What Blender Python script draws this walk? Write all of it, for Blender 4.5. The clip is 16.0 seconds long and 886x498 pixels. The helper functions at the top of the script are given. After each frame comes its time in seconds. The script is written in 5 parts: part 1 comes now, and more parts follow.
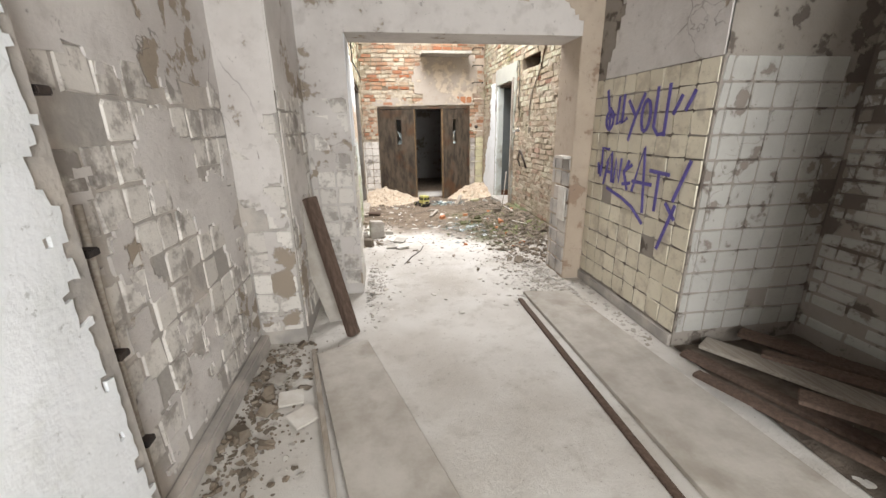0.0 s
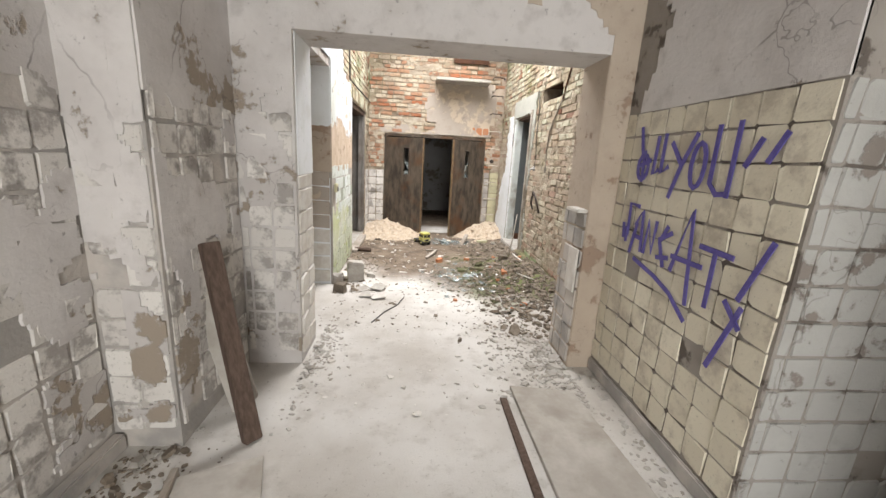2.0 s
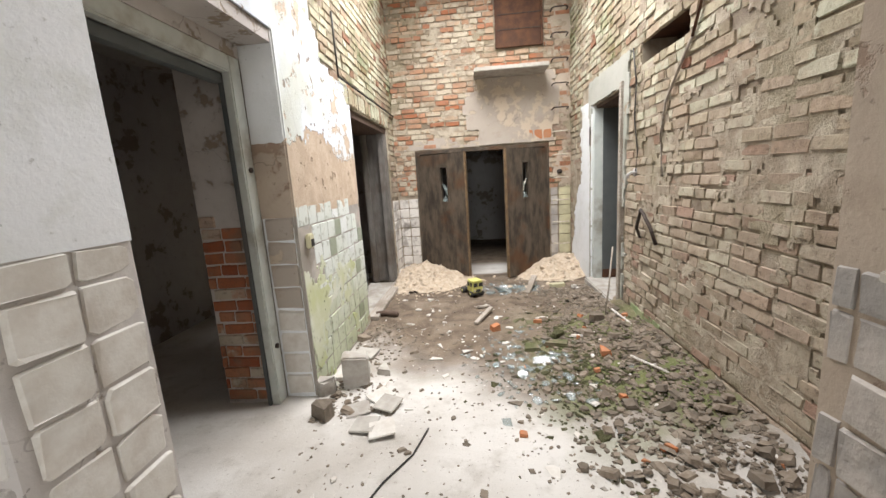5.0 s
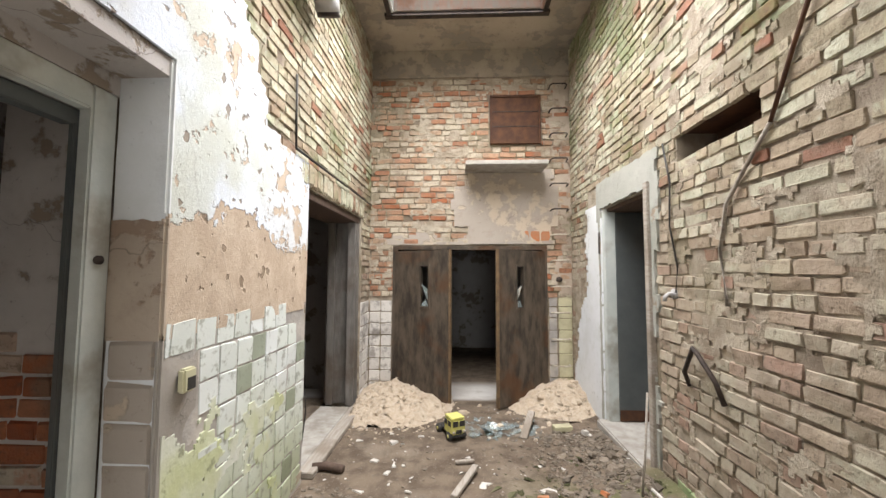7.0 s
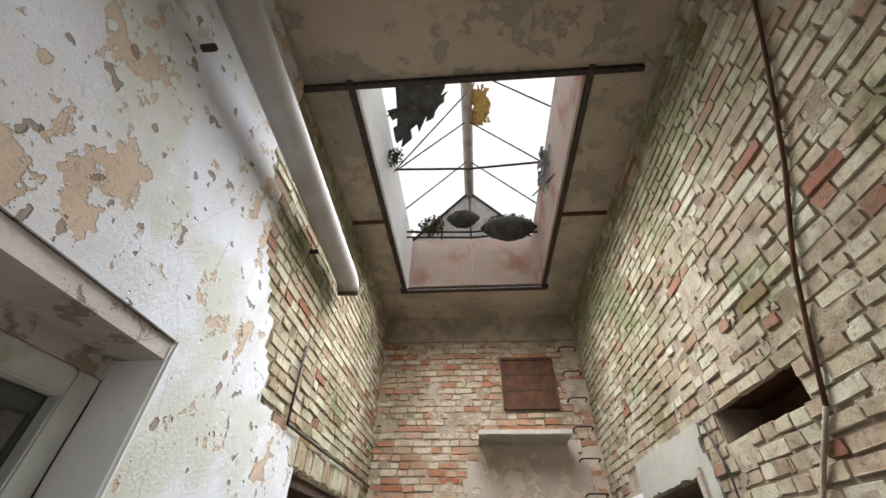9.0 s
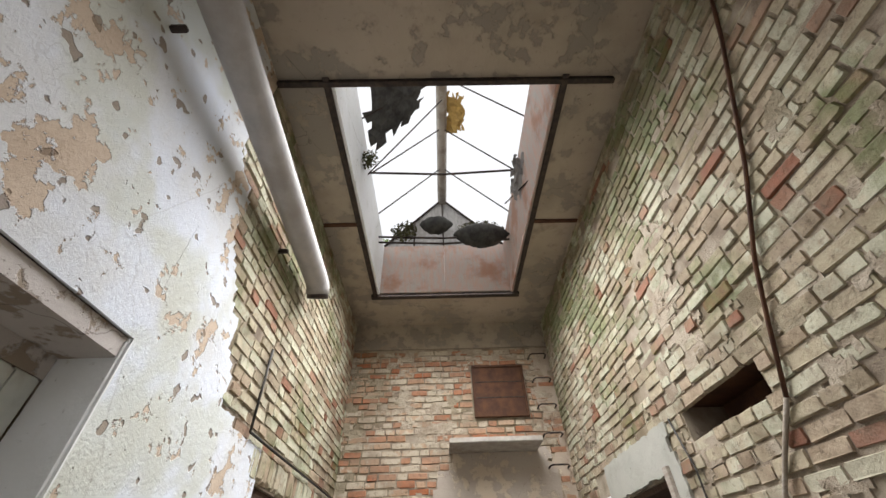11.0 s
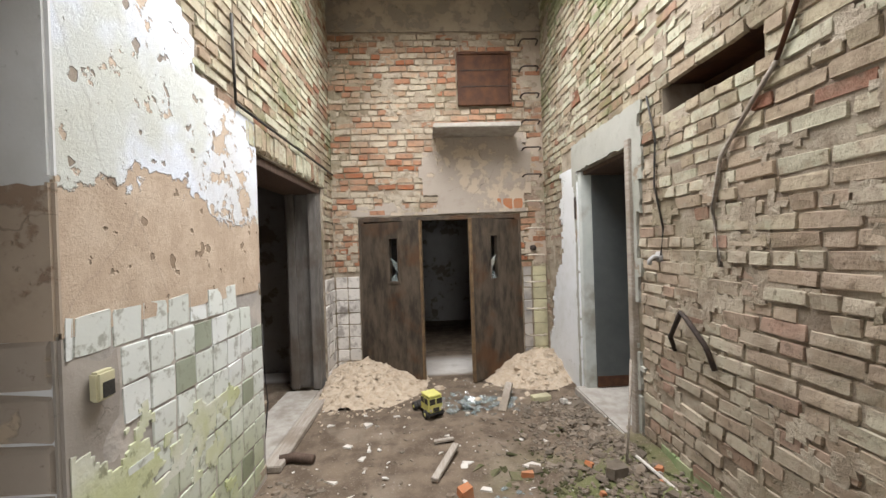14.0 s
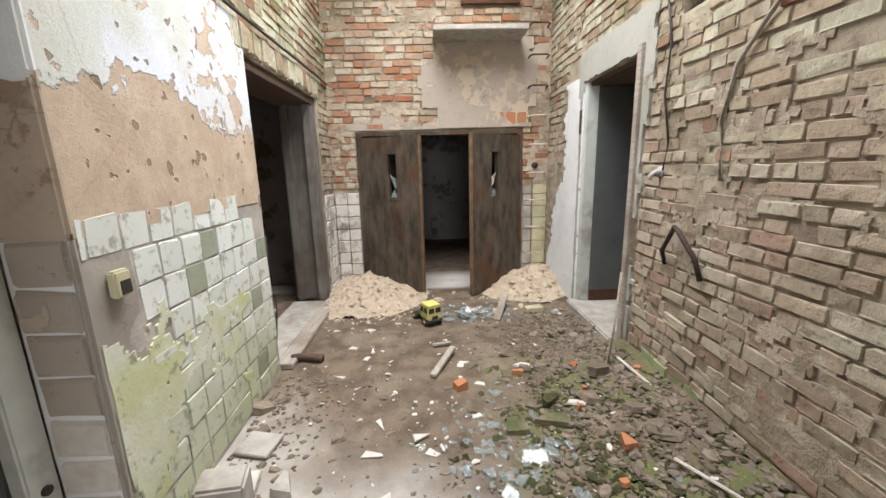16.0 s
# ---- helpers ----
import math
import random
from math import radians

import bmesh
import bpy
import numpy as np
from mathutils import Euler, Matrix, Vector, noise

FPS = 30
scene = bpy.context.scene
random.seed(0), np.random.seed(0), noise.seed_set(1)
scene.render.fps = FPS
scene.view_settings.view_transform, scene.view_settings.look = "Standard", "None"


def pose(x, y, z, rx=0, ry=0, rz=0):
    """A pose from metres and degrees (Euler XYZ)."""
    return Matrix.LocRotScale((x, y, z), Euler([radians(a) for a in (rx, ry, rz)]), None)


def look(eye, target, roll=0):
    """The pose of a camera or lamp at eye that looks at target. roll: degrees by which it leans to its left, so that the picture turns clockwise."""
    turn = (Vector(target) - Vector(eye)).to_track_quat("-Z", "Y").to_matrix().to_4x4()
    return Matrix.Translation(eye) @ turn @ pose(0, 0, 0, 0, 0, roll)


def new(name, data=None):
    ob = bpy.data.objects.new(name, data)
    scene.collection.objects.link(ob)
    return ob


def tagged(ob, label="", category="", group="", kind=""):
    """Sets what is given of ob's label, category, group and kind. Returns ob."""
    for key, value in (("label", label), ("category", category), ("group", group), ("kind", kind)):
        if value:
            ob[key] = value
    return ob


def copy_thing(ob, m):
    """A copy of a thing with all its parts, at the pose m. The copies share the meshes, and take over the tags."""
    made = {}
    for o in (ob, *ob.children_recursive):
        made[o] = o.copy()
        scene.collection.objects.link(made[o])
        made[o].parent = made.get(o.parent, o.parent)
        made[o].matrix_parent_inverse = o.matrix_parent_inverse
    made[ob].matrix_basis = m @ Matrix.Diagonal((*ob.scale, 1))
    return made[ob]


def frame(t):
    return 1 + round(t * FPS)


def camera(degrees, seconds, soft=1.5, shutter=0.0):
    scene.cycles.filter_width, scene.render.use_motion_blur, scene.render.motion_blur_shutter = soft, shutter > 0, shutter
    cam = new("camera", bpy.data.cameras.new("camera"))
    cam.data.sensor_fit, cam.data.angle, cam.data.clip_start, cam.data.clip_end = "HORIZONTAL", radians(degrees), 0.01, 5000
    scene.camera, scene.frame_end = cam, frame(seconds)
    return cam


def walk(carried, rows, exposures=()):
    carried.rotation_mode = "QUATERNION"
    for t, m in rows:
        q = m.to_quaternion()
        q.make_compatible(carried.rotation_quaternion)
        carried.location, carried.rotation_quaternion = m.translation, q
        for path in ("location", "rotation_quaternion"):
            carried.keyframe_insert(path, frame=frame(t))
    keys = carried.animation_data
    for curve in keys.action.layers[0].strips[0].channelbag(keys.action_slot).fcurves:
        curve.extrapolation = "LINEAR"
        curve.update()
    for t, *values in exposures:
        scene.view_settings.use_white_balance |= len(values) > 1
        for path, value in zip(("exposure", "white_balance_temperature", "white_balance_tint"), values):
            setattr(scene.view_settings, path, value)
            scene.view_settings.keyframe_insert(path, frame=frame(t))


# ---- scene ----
cam = camera(98.2, 16.0)
PATH = [
    (0, (-0.158, -0.436, 1.504), (0.087, 1.261, 0.959), -0.9),
    (0.5, (-0.111, -0.241, 1.576), (0.211, 1.419, 0.960), -3.6),
    (1, (-0.070, -0.177, 1.732), (0.485, 1.441, 1.172), -3.1),
    (1.5, (0.092, 0.039, 1.624), (0.350, 1.775, 1.223), -2.9),
    (2, (0.338, 0.416, 1.531), (0.487, 2.160, 1.112), 3.3),
    (2.5, (0.418, 0.689, 1.517), (0.511, 2.444, 1.129), -0.3),
    (3, (0.418, 1.076, 1.479), (0.492, 2.839, 1.126), -2.6),
    (3.5, (0.462, 1.405, 1.488), (0.541, 3.161, 1.102), -5.3),
    (4, (0.601, 1.733, 1.488), (0.464, 3.502, 1.185), -4.3),
    (4.2, (0.643, 1.851, 1.479), (0.466, 3.613, 1.157), -3.8),
    (6.5, (0.600, 3.152, 1.495), (0.524, 4.939, 1.299), -1.7),
    (7, (0.610, 3.316, 1.573), (0.535, 5.110, 1.687), 0.2),
    (7.5, (0.577, 3.464, 1.624), (0.516, 5.192, 2.125), -1.2),
    (8, (0.621, 3.476, 1.731), (0.562, 5.087, 2.530), -0.8),
    (8.5, (0.653, 3.431, 1.746), (0.514, 4.896, 2.782), 1.3),
    (10.8, (0.598, 3.489, 1.706), (0.629, 4.763, 2.977), -2.4),
    (11, (0.599, 3.500, 1.702), (0.627, 4.838, 2.906), -2.0),
    (11.5, (0.594, 3.505, 1.682), (0.629, 4.982, 2.710), -1.8),
    (12, (0.595, 3.521, 1.651), (0.642, 5.117, 2.480), -1.8),
    (12.5, (0.586, 3.539, 1.618), (0.657, 5.236, 2.213), -2.2),
    (13, (0.591, 3.553, 1.592), (0.667, 5.314, 1.959), -2.1),
    (13.5, (0.584, 3.564, 1.570), (0.660, 5.355, 1.731), -2.0),
    (14, (0.579, 3.578, 1.552), (0.652, 5.376, 1.540), -1.9),
    (14.5, (0.574, 3.574, 1.532), (0.646, 5.365, 1.371), -1.8),
    (15, (0.576, 3.558, 1.528), (0.643, 5.335, 1.254), -1.7),
    (15.5, (0.579, 3.550, 1.518), (0.643, 5.316, 1.174), -1.5),
    (16, (0.581, 3.552, 1.503), (0.643, 5.312, 1.127), -1.4),
]
walk(cam, [(t, look(eye, target, roll)) for t, eye, target, roll in PATH],
     [(0, 0.98), (4.2, 0.75), (6.5, 0.68), (7.5, 0.42), (8.5, 0.08), (11, 0.08), (12, 0.15), (13, 0.25), (14, 0.35), (15, 0.45), (16, 0.5)])

# ---- light ----
world = bpy.data.worlds.new("sky")
scene.world = world
world.use_nodes = True
wn = world.node_tree
sky = wn.nodes.new("ShaderNodeTexSky")
sky.sky_type, sky.sun_disc, sky.sun_elevation, sky.sun_rotation = "NISHITA", False, radians(58), radians(200)
sky.dust_density = 8.0
veil = wn.nodes.new("ShaderNodeMix")    # thick white cloud over most of the sky
veil.data_type = "RGBA"
veil.inputs[0].default_value, veil.inputs[7].default_value = 0.8, (8, 8, 8, 1)
wn.links.new(sky.outputs["Color"], veil.inputs[6])
wn.links.new(veil.outputs[2], wn.nodes["Background"].inputs["Color"])
wn.nodes["Background"].inputs["Strength"].default_value = 0.15


def lamp(name, kind, m, energy, colour=(1, 1, 1), size=1.0, size_y=1.0):
    d = bpy.data.lights.new(name, kind)
    d.energy, d.color = energy, colour
    if kind == "AREA":
        d.shape, d.size, d.size_y = "RECTANGLE", size, size_y
    else:
        d.angle = radians(size)
    ob = new(name, d)
    ob.matrix_world = m
    return ob


lamp("overcast_sun", "SUN", look((0, 0, 9), (-4.0, 0.4, 0)), 1.5, (1, 0.98, 0.94), 30)
# the white overcast sky above the roof lantern, and an unseen fill lamp added at the corridor's end
lamp("skylight_daylight", "AREA", pose(0.695, 6.2, 4.585), 145, (0.985, 0.968, 0.97), 1.72, 2.72).data.spread = radians(140)
lamp("window_daylight", "AREA", look((0.85, -3.28, 1.65), (0.75, 0, 1.55)), 108, (0.97, 0.98, 0.965), 1.55, 1.5)


# ---- materials ----
class Graph:
    def __init__(self, name):
        self.mat = bpy.data.materials.new(name)
        self.mat.use_nodes = True
        self.t = self.mat.node_tree
        self.b = self.t.nodes["Principled BSDF"]
        self.geo = self.t.nodes.new("ShaderNodeNewGeometry")
        self.pos = self.geo.outputs["Position"]
        s = self.t.nodes.new("ShaderNodeSeparateXYZ")
        self.t.links.new(self.pos, s.inputs[0])
        self.x, self.y, self.z = s.outputs

    def put(self, value, socket):
        if hasattr(value, "is_output"):
            self.t.links.new(value, socket)
        else:
            socket.default_value = (*value, 1) if isinstance(value, tuple) and len(value) == 3 and socket.type == "RGBA" else value

    def noise(self, scale, detail=4.0, rough=0.55, stretch=None):
        n = self.t.nodes.new("ShaderNodeTexNoise")
        n.inputs["Scale"].default_value, n.inputs["Detail"].default_value, n.inputs["Roughness"].default_value = scale, detail, rough
        v = self.pos
        if stretch:
            m = self.t.nodes.new("ShaderNodeMapping")
            m.inputs["Scale"].default_value = stretch
            self.t.links.new(v, m.inputs["Vector"])
            v = m.outputs[0]
        self.t.links.new(v, n.inputs["Vector"])
        return n.outputs["Fac"]

    def cracks(self, scale):
        n = self.t.nodes.new("ShaderNodeTexVoronoi")
        n.feature = "DISTANCE_TO_EDGE"
        n.inputs["Scale"].default_value = scale
        w = self.math("MULTIPLY", self.noise(4, 3), 0.5)
        a = self.t.nodes.new("ShaderNodeVectorMath")
        a.operation = "ADD"
        self.t.links.new(self.pos, a.inputs[0])
        self.t.links.new(w, a.inputs[1])
        self.t.links.new(a.outputs[0], n.inputs["Vector"])
        return n.outputs["Distance"]

    def math(self, op, a, b=0.0):
        n = self.t.nodes.new("ShaderNodeMath")
        n.operation = op
        self.put(a, n.inputs[0])
        self.put(b, n.inputs[1])
        return n.outputs[0]

    def add(self, a, b):
        return self.math("ADD", a, b)

    def mul(self, a, b):
        return self.math("MULTIPLY", a, b)

    def step(self, v, lo, hi):
        n = self.t.nodes.new("ShaderNodeMapRange")
        n.interpolation_type = "SMOOTHSTEP"
        self.put(v, n.inputs["Value"])
        n.inputs["From Min"].default_value, n.inputs["From Max"].default_value = lo, hi
        return n.outputs[0]

    def mix(self, f, a, b):
        n = self.t.nodes.new("ShaderNodeMix")
        n.data_type = "RGBA"
        self.put(f, n.inputs[0])
        self.put(a, n.inputs[6])
        self.put(b, n.inputs[7])
        return n.outputs[2]

    def ramp(self, f, *stops):
        n = self.t.nodes.new("ShaderNodeValToRGB")
        e = n.color_ramp.elements
        while len(e) < len(stops):
            e.new(0.5)
        for k, (p, c) in zip(e, stops):
            k.position, k.color = p, (*c, 1)
        self.put(f, n.inputs[0])
        return n.outputs[0]

    def rand(self):
        o = self.t.nodes.new("ShaderNodeObjectInfo")
        return self.math("FRACT", self.add(o.outputs["Random"], self.geo.outputs["Random Per Island"]))

    def done(self, colour, rough=0.85, height=None, bump=0.4, dist=0.01, metal=0.0):
        self.put(colour, self.b.inputs["Base Color"])
        self.put(rough, self.b.inputs["Roughness"])
        self.b.inputs["Metallic"].default_value = metal
        self.b.inputs["Specular IOR Level"].default_value = 0.3
        if height is not None:
            n = self.t.nodes.new("ShaderNodeBump")
            n.inputs["Strength"].default_value, n.inputs["Distance"].default_value = bump, dist
            self.put(height, n.inputs["Height"])
            self.t.links.new(n.outputs[0], self.b.inputs["Normal"])
        return self.mat


def brick_material(name, ramp_stops, paint, paint_amount, moss):
    g = Graph(name)
    r = g.rand()
    fine, mid, big = g.noise(90, 4, 0.7), g.noise(14, 4), g.noise(1.3, 3)
    c = g.ramp(r, *ramp_stops)
    c = g.mix(g.mul(g.step(mid, 0.4, 0.7), 0.35), c, (0.16, 0.10, 0.07))
    worn = g.add(g.add(g.mul(mid, 0.6), g.mul(big, 0.9)), g.mul(r, 0.55))
    c = g.mix(g.step(worn, paint_amount, paint_amount + 0.12), c, g.mix(g.noise(3), paint, (paint[0] * 0.75, paint[1] * 0.78, paint[2] * 0.75)))
    if moss:
        m = g.add(g.mul(g.noise(1.1, 4), 1.0), g.mul(g.noise(9, 4), 0.35))
        high = g.add(g.z, g.mul(g.add(g.noise(1.7, 4), -0.5), 2.2))
        c = g.mix(g.mul(g.step(high, 2.5, 1.3), g.mul(g.noise(4), 1.15)), c, g.mix(g.noise(17, 5), (0.30, 0.22, 0.17), (0.46, 0.37, 0.30)))
        c = g.mix(g.mul(g.mul(g.step(m, moss, moss + 0.16), 0.75), g.step(high, 1.6, 2.6)), c, (0.13, 0.16, 0.06))
    c = g.mix(g.mul(g.step(g.noise(2.4, 6, 0.65), 0.46, 0.64), 0.6), c, g.mix(g.noise(11), (0.17, 0.12, 0.08), (0.30, 0.25, 0.19)))
    c = g.mix(g.mul(g.step(g.noise(26, 6, 0.75), 0.53, 0.66), 0.6), c, (0.12, 0.09, 0.065))
    return g.done(c, 0.9, g.add(g.mul(fine, 0.7), g.mul(mid, 2.2)), 0.7, 0.009)


BRICK_CREAM = brick_material("cream_washed_brick", [(0.0, (0.22, 0.085, 0.05)), (0.05, (0.33, 0.18, 0.12)), (0.11, (0.40, 0.32, 0.23)), (0.5, (0.43, 0.38, 0.27)), (0.8, (0.47, 0.42, 0.31)), (1.0, (0.50, 0.47, 0.36))],
                             (0.56, 0.54, 0.42), 1.04, 0.64)
BRICK_RED = brick_material("red_brick", [(0.0, (0.36, 0.13, 0.06)), (0.16, (0.40, 0.20, 0.12)), (0.5, (0.44, 0.30, 0.20)), (1.0, (0.49, 0.40, 0.30))],
                           (0.56, 0.48, 0.38), 1.04, 0)
BRICK_BARE = brick_material("bare_red_brick", [(0.0, (0.30, 0.085, 0.04)), (0.5, (0.40, 0.15, 0.075)), (0.8, (0.42, 0.22, 0.14)), (1.0, (0.50, 0.40, 0.32))],
                            (0.57, 0.50, 0.41), 1.25, 0)

g = Graph("mortar")
c = g.mix(g.step(g.noise(5, 5), 0.35, 0.65), (0.21, 0.165, 0.125), (0.41, 0.355, 0.28))
c = g.mix(g.mul(g.step(g.noise(1.5, 3), 0.5, 0.62), 0.6), c, (0.17, 0.14, 0.08))
MORTAR = g.done(c, 0.95, g.noise(60, 5, 0.7), 0.8, 0.012)


g = Graph("pale_lime_mortar")
c = g.mix(g.step(g.noise(7, 6, 0.65), 0.35, 0.65), (0.30, 0.245, 0.185), (0.47, 0.41, 0.325))
c = g.mix(g.mul(g.step(g.noise(1.5, 4), 0.5, 0.62), 0.5), c, (0.24, 0.21, 0.13))
MORTAR_PALE = g.done(c, 0.95, g.add(g.noise(60, 5, 0.7), g.mul(g.noise(14, 4), 1.5)), 0.9, 0.014)


def plaster_material(name, base, dirt, patch, patch_at, joint=0.0, damp=None):
    """Old plaster: grime, scraped patches that show the coat below, and hairline cracks."""
    g = Graph(name)
    big, mid, fine = g.noise(1.2, 5, 0.6), g.noise(6, 6, 0.62), g.noise(45, 5, 0.7)
    c = g.mix(g.mul(g.step(big, 0.38, 0.68), 0.55), base, dirt)
    c = g.mix(g.mul(g.step(mid, 0.5, 0.72), 0.5), c, dirt)
    p = g.step(g.add(g.mul(big, 0.55), g.mul(mid, 0.55)), patch_at, patch_at + 0.035)
    c = g.mix(p, c, patch)
    c = g.mix(g.mul(g.step(g.noise(22, 6, 0.7), 0.62, 0.7), 0.6), c, (dirt[0] * 0.5, dirt[1] * 0.5, dirt[2] * 0.5))
    k = g.mul(g.math("LESS_THAN", g.cracks(1.1), 0.0035), g.step(big, 0.45, 0.6))
    c = g.mix(g.mul(k, 0.5), c, (0.12, 0.10, 0.09))
    if damp:
        c = g.mix(g.mul(g.step(g.add(g.z, g.mul(mid, 0.6)), damp[1], damp[0]), 0.75), c, damp[2])
    h = g.add(g.add(g.mul(fine, 0.35), g.mul(mid, 0.8)), g.mul(p, -0.8))
    return g.done(c, 0.85, g.add(h, g.mul(k, -0.6)), 0.55, 0.014)


PLASTER_GREY = plaster_material("grey_white_plaster", (0.60, 0.57, 0.55), (0.36, 0.33, 0.31), (0.30, 0.25, 0.20), 0.62)
PLASTER_BACKING = plaster_material("dirty_tile_backing", (0.30, 0.27, 0.24), (0.18, 0.155, 0.13), (0.12, 0.10, 0.085), 0.57)
# grey plaster with the shade of the back rooms mixed into its colour
PLASTER_SHADED = plaster_material("shade_darkened_grey_plaster", (0.30, 0.29, 0.28), (0.2, 0.19, 0.18), (0.16, 0.13, 0.11), 0.6)
PLASTER_BROWN = plaster_material("bare_brown_plaster", (0.46, 0.385, 0.31), (0.33, 0.26, 0.20), (0.30, 0.22, 0.165), 0.60)
CEILING = plaster_material("stained_concrete_ceiling", (0.44, 0.38, 0.31), (0.22, 0.18, 0.13), (0.30, 0.27, 0.23), 0.55)
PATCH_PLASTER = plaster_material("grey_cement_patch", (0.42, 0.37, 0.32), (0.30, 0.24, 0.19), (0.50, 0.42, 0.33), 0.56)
SURROUND = plaster_material("blue_white_door_plaster", (0.78, 0.80, 0.83), (0.62, 0.64, 0.62), (0.50, 0.44, 0.36), 0.68)
CEMENT = plaster_material("greenish_cement_surround", (0.40, 0.40, 0.36), (0.26, 0.27, 0.22), (0.30, 0.24, 0.18), 0.6)

# painted plaster beside the service door: blue-white paint above, flaked to buff render below
g = Graph("flaking_blue_white_paint")
big, mid, fine = g.noise(1.6, 5, 0.6), g.noise(7, 6, 0.65), g.noise(50, 5, 0.75)
buff = g.mix(g.step(mid, 0.4, 0.65), (0.47, 0.37, 0.28), (0.56, 0.46, 0.36))
buff = g.mix(g.mul(g.step(fine, 0.56, 0.7), 0.5), buff, (0.30, 0.22, 0.16))
paint = g.mix(g.mul(g.step(big, 0.4, 0.62), 0.6), (0.70, 0.75, 0.84), (0.60, 0.60, 0.58))
edge = g.add(g.add(g.z, g.mul(g.add(mid, -0.5), 0.55)), g.mul(g.add(big, -0.5), 0.9))
flake = g.step(edge, 1.80, 1.83)
scab = g.step(g.add(g.mul(big, 0.5), g.mul(mid, 0.6)), 0.615, 0.63)
keep = g.mul(flake, g.math("SUBTRACT", 1.0, scab))
pits = g.step(g.noise(13, 3, 0.4), 0.665, 0.69)
c = g.mix(keep, buff, paint)
c = g.mix(g.mul(g.step(g.noise(1.1, 4), 0.52, 0.6), g.mul(keep, 0.5)), c, (0.50, 0.52, 0.40))
c = g.mix(g.mul(pits, 0.8), c, (0.22, 0.16, 0.11))
c = g.mix(g.mul(g.math("LESS_THAN", g.cracks(1.0), 0.003), 0.15), c, (0.15, 0.13, 0.12))
FLAKING = g.done(c, 0.8, g.add(g.add(g.mul(keep, 1.0), g.mul(fine, 0.5)), g.mul(pits, -1.2)), 0.8, 0.012)

g = Graph("tile_glaze_cream")
r = g.rand()
c = g.mix(r, (0.68, 0.63, 0.51), (0.58, 0.53, 0.42))
c = g.mix(g.mul(g.step(g.noise(4, 6, 0.68), 0.49, 0.64), 0.6), c, (0.34, 0.29, 0.23))
c = g.mix(g.mul(g.step(g.noise(60, 4, 0.7), 0.6, 0.7), 0.5), c, (0.2, 0.17, 0.14))
TILE_CREAM = g.done(c, 0.55, g.add(g.noise(9, 4), g.mul(g.noise(70, 4), 0.4)), 0.4, 0.008)

g = Graph("tile_glaze_grey_white")
r = g.rand()
c = g.mix(r, (0.68, 0.65, 0.61), (0.54, 0.51, 0.475))
c = g.mix(g.mul(g.step(g.noise(5, 6, 0.68), 0.50, 0.62), 0.8), c, (0.27, 0.245, 0.225))
c = g.mix(g.mul(g.step(g.noise(2.0, 6, 0.7), 0.53, 0.62), 0.75), c, (0.17, 0.15, 0.135))
c = g.mix(g.mul(g.step(g.noise(50, 4, 0.7), 0.6, 0.7), 0.6), c, (0.16, 0.14, 0.12))
TILE_GREY = g.done(c, 0.6, g.add(g.noise(9, 4), g.mul(g.noise(70, 4), 0.4)), 0.5, 0.01)

# smeared pale tile and brick of the corridor recess, greyed to hold its shade
TILE_SHADED = plaster_material("shade_greyed_smeared_tile", (0.42, 0.41, 0.385), (0.28, 0.265, 0.24), (0.22, 0.19, 0.165), 0.60)

g = Graph("tile_glaze_algae")
r = g.rand()
c = g.mix(r, (0.74, 0.77, 0.77), (0.62, 0.66, 0.61))
low = g.step(g.add(g.z, g.mul(g.noise(2.5, 5), 0.9)), 1.5, 0.55)
c = g.mix(g.mul(low, 0.7), c, (0.36, 0.40, 0.20))
c = g.mix(g.mul(g.math("GREATER_THAN", r, 0.86), 0.75), c, (0.22, 0.25, 0.17))
c = g.mix(g.mul(g.step(g.noise(14, 6, 0.7), 0.52, 0.64), 0.6), c, (0.19, 0.19, 0.14))
TILE_ALGAE = g.done(c, 0.4, g.add(g.noise(9, 4), g.mul(g.noise(70, 4), 0.3)), 0.35, 0.006)

g = Graph("tile_bed_cement")
c = g.mix(g.step(g.noise(4, 5), 0.4, 0.65), (0.33, 0.31, 0.29), (0.48, 0.44, 0.40))
TILE_BED = g.done(c, 0.9, g.noise(30, 5), 0.6, 0.01)

CEMENT_RAW = plaster_material("rough_grey_cement", (0.34, 0.31, 0.28), (0.24, 0.21, 0.18), (0.45, 0.40, 0.33), 0.60)
g = Graph("algae_stained_limewash")
c = g.mix(g.step(g.noise(2.2, 5), 0.38, 0.62), (0.66, 0.67, 0.60), (0.50, 0.53, 0.31))
c = g.mix(g.mul(g.step(g.add(g.z, g.mul(g.noise(3, 4), 0.6)), 0.95, 0.35), 0.6), c, (0.40, 0.44, 0.20))
c = g.mix(g.mul(g.step(g.noise(11, 6, 0.7), 0.56, 0.66), 0.7), c, (0.16, 0.16, 0.10))
LIMEWASH = g.done(c, 0.7, g.add(g.noise(12, 5), g.mul(g.noise(60, 4), 0.4)), 0.6, 0.01)

# floor: pale dust in the corridor, brown earth and moss under the open lantern
g = Graph("dusty_floor")
big, mid, fine = g.noise(0.9, 5), g.noise(5, 6, 0.6), g.noise(70, 5, 0.75)
pale = g.mix(g.step(big, 0.35, 0.65), (0.62, 0.60, 0.57), (0.46, 0.43, 0.39))
pale = g.mix(g.mul(g.step(mid, 0.5, 0.7), 0.5), pale, (0.36, 0.33, 0.29))
earth = g.mix(g.step(mid, 0.35, 0.65), (0.105, 0.078, 0.056), (0.19, 0.147, 0.108))
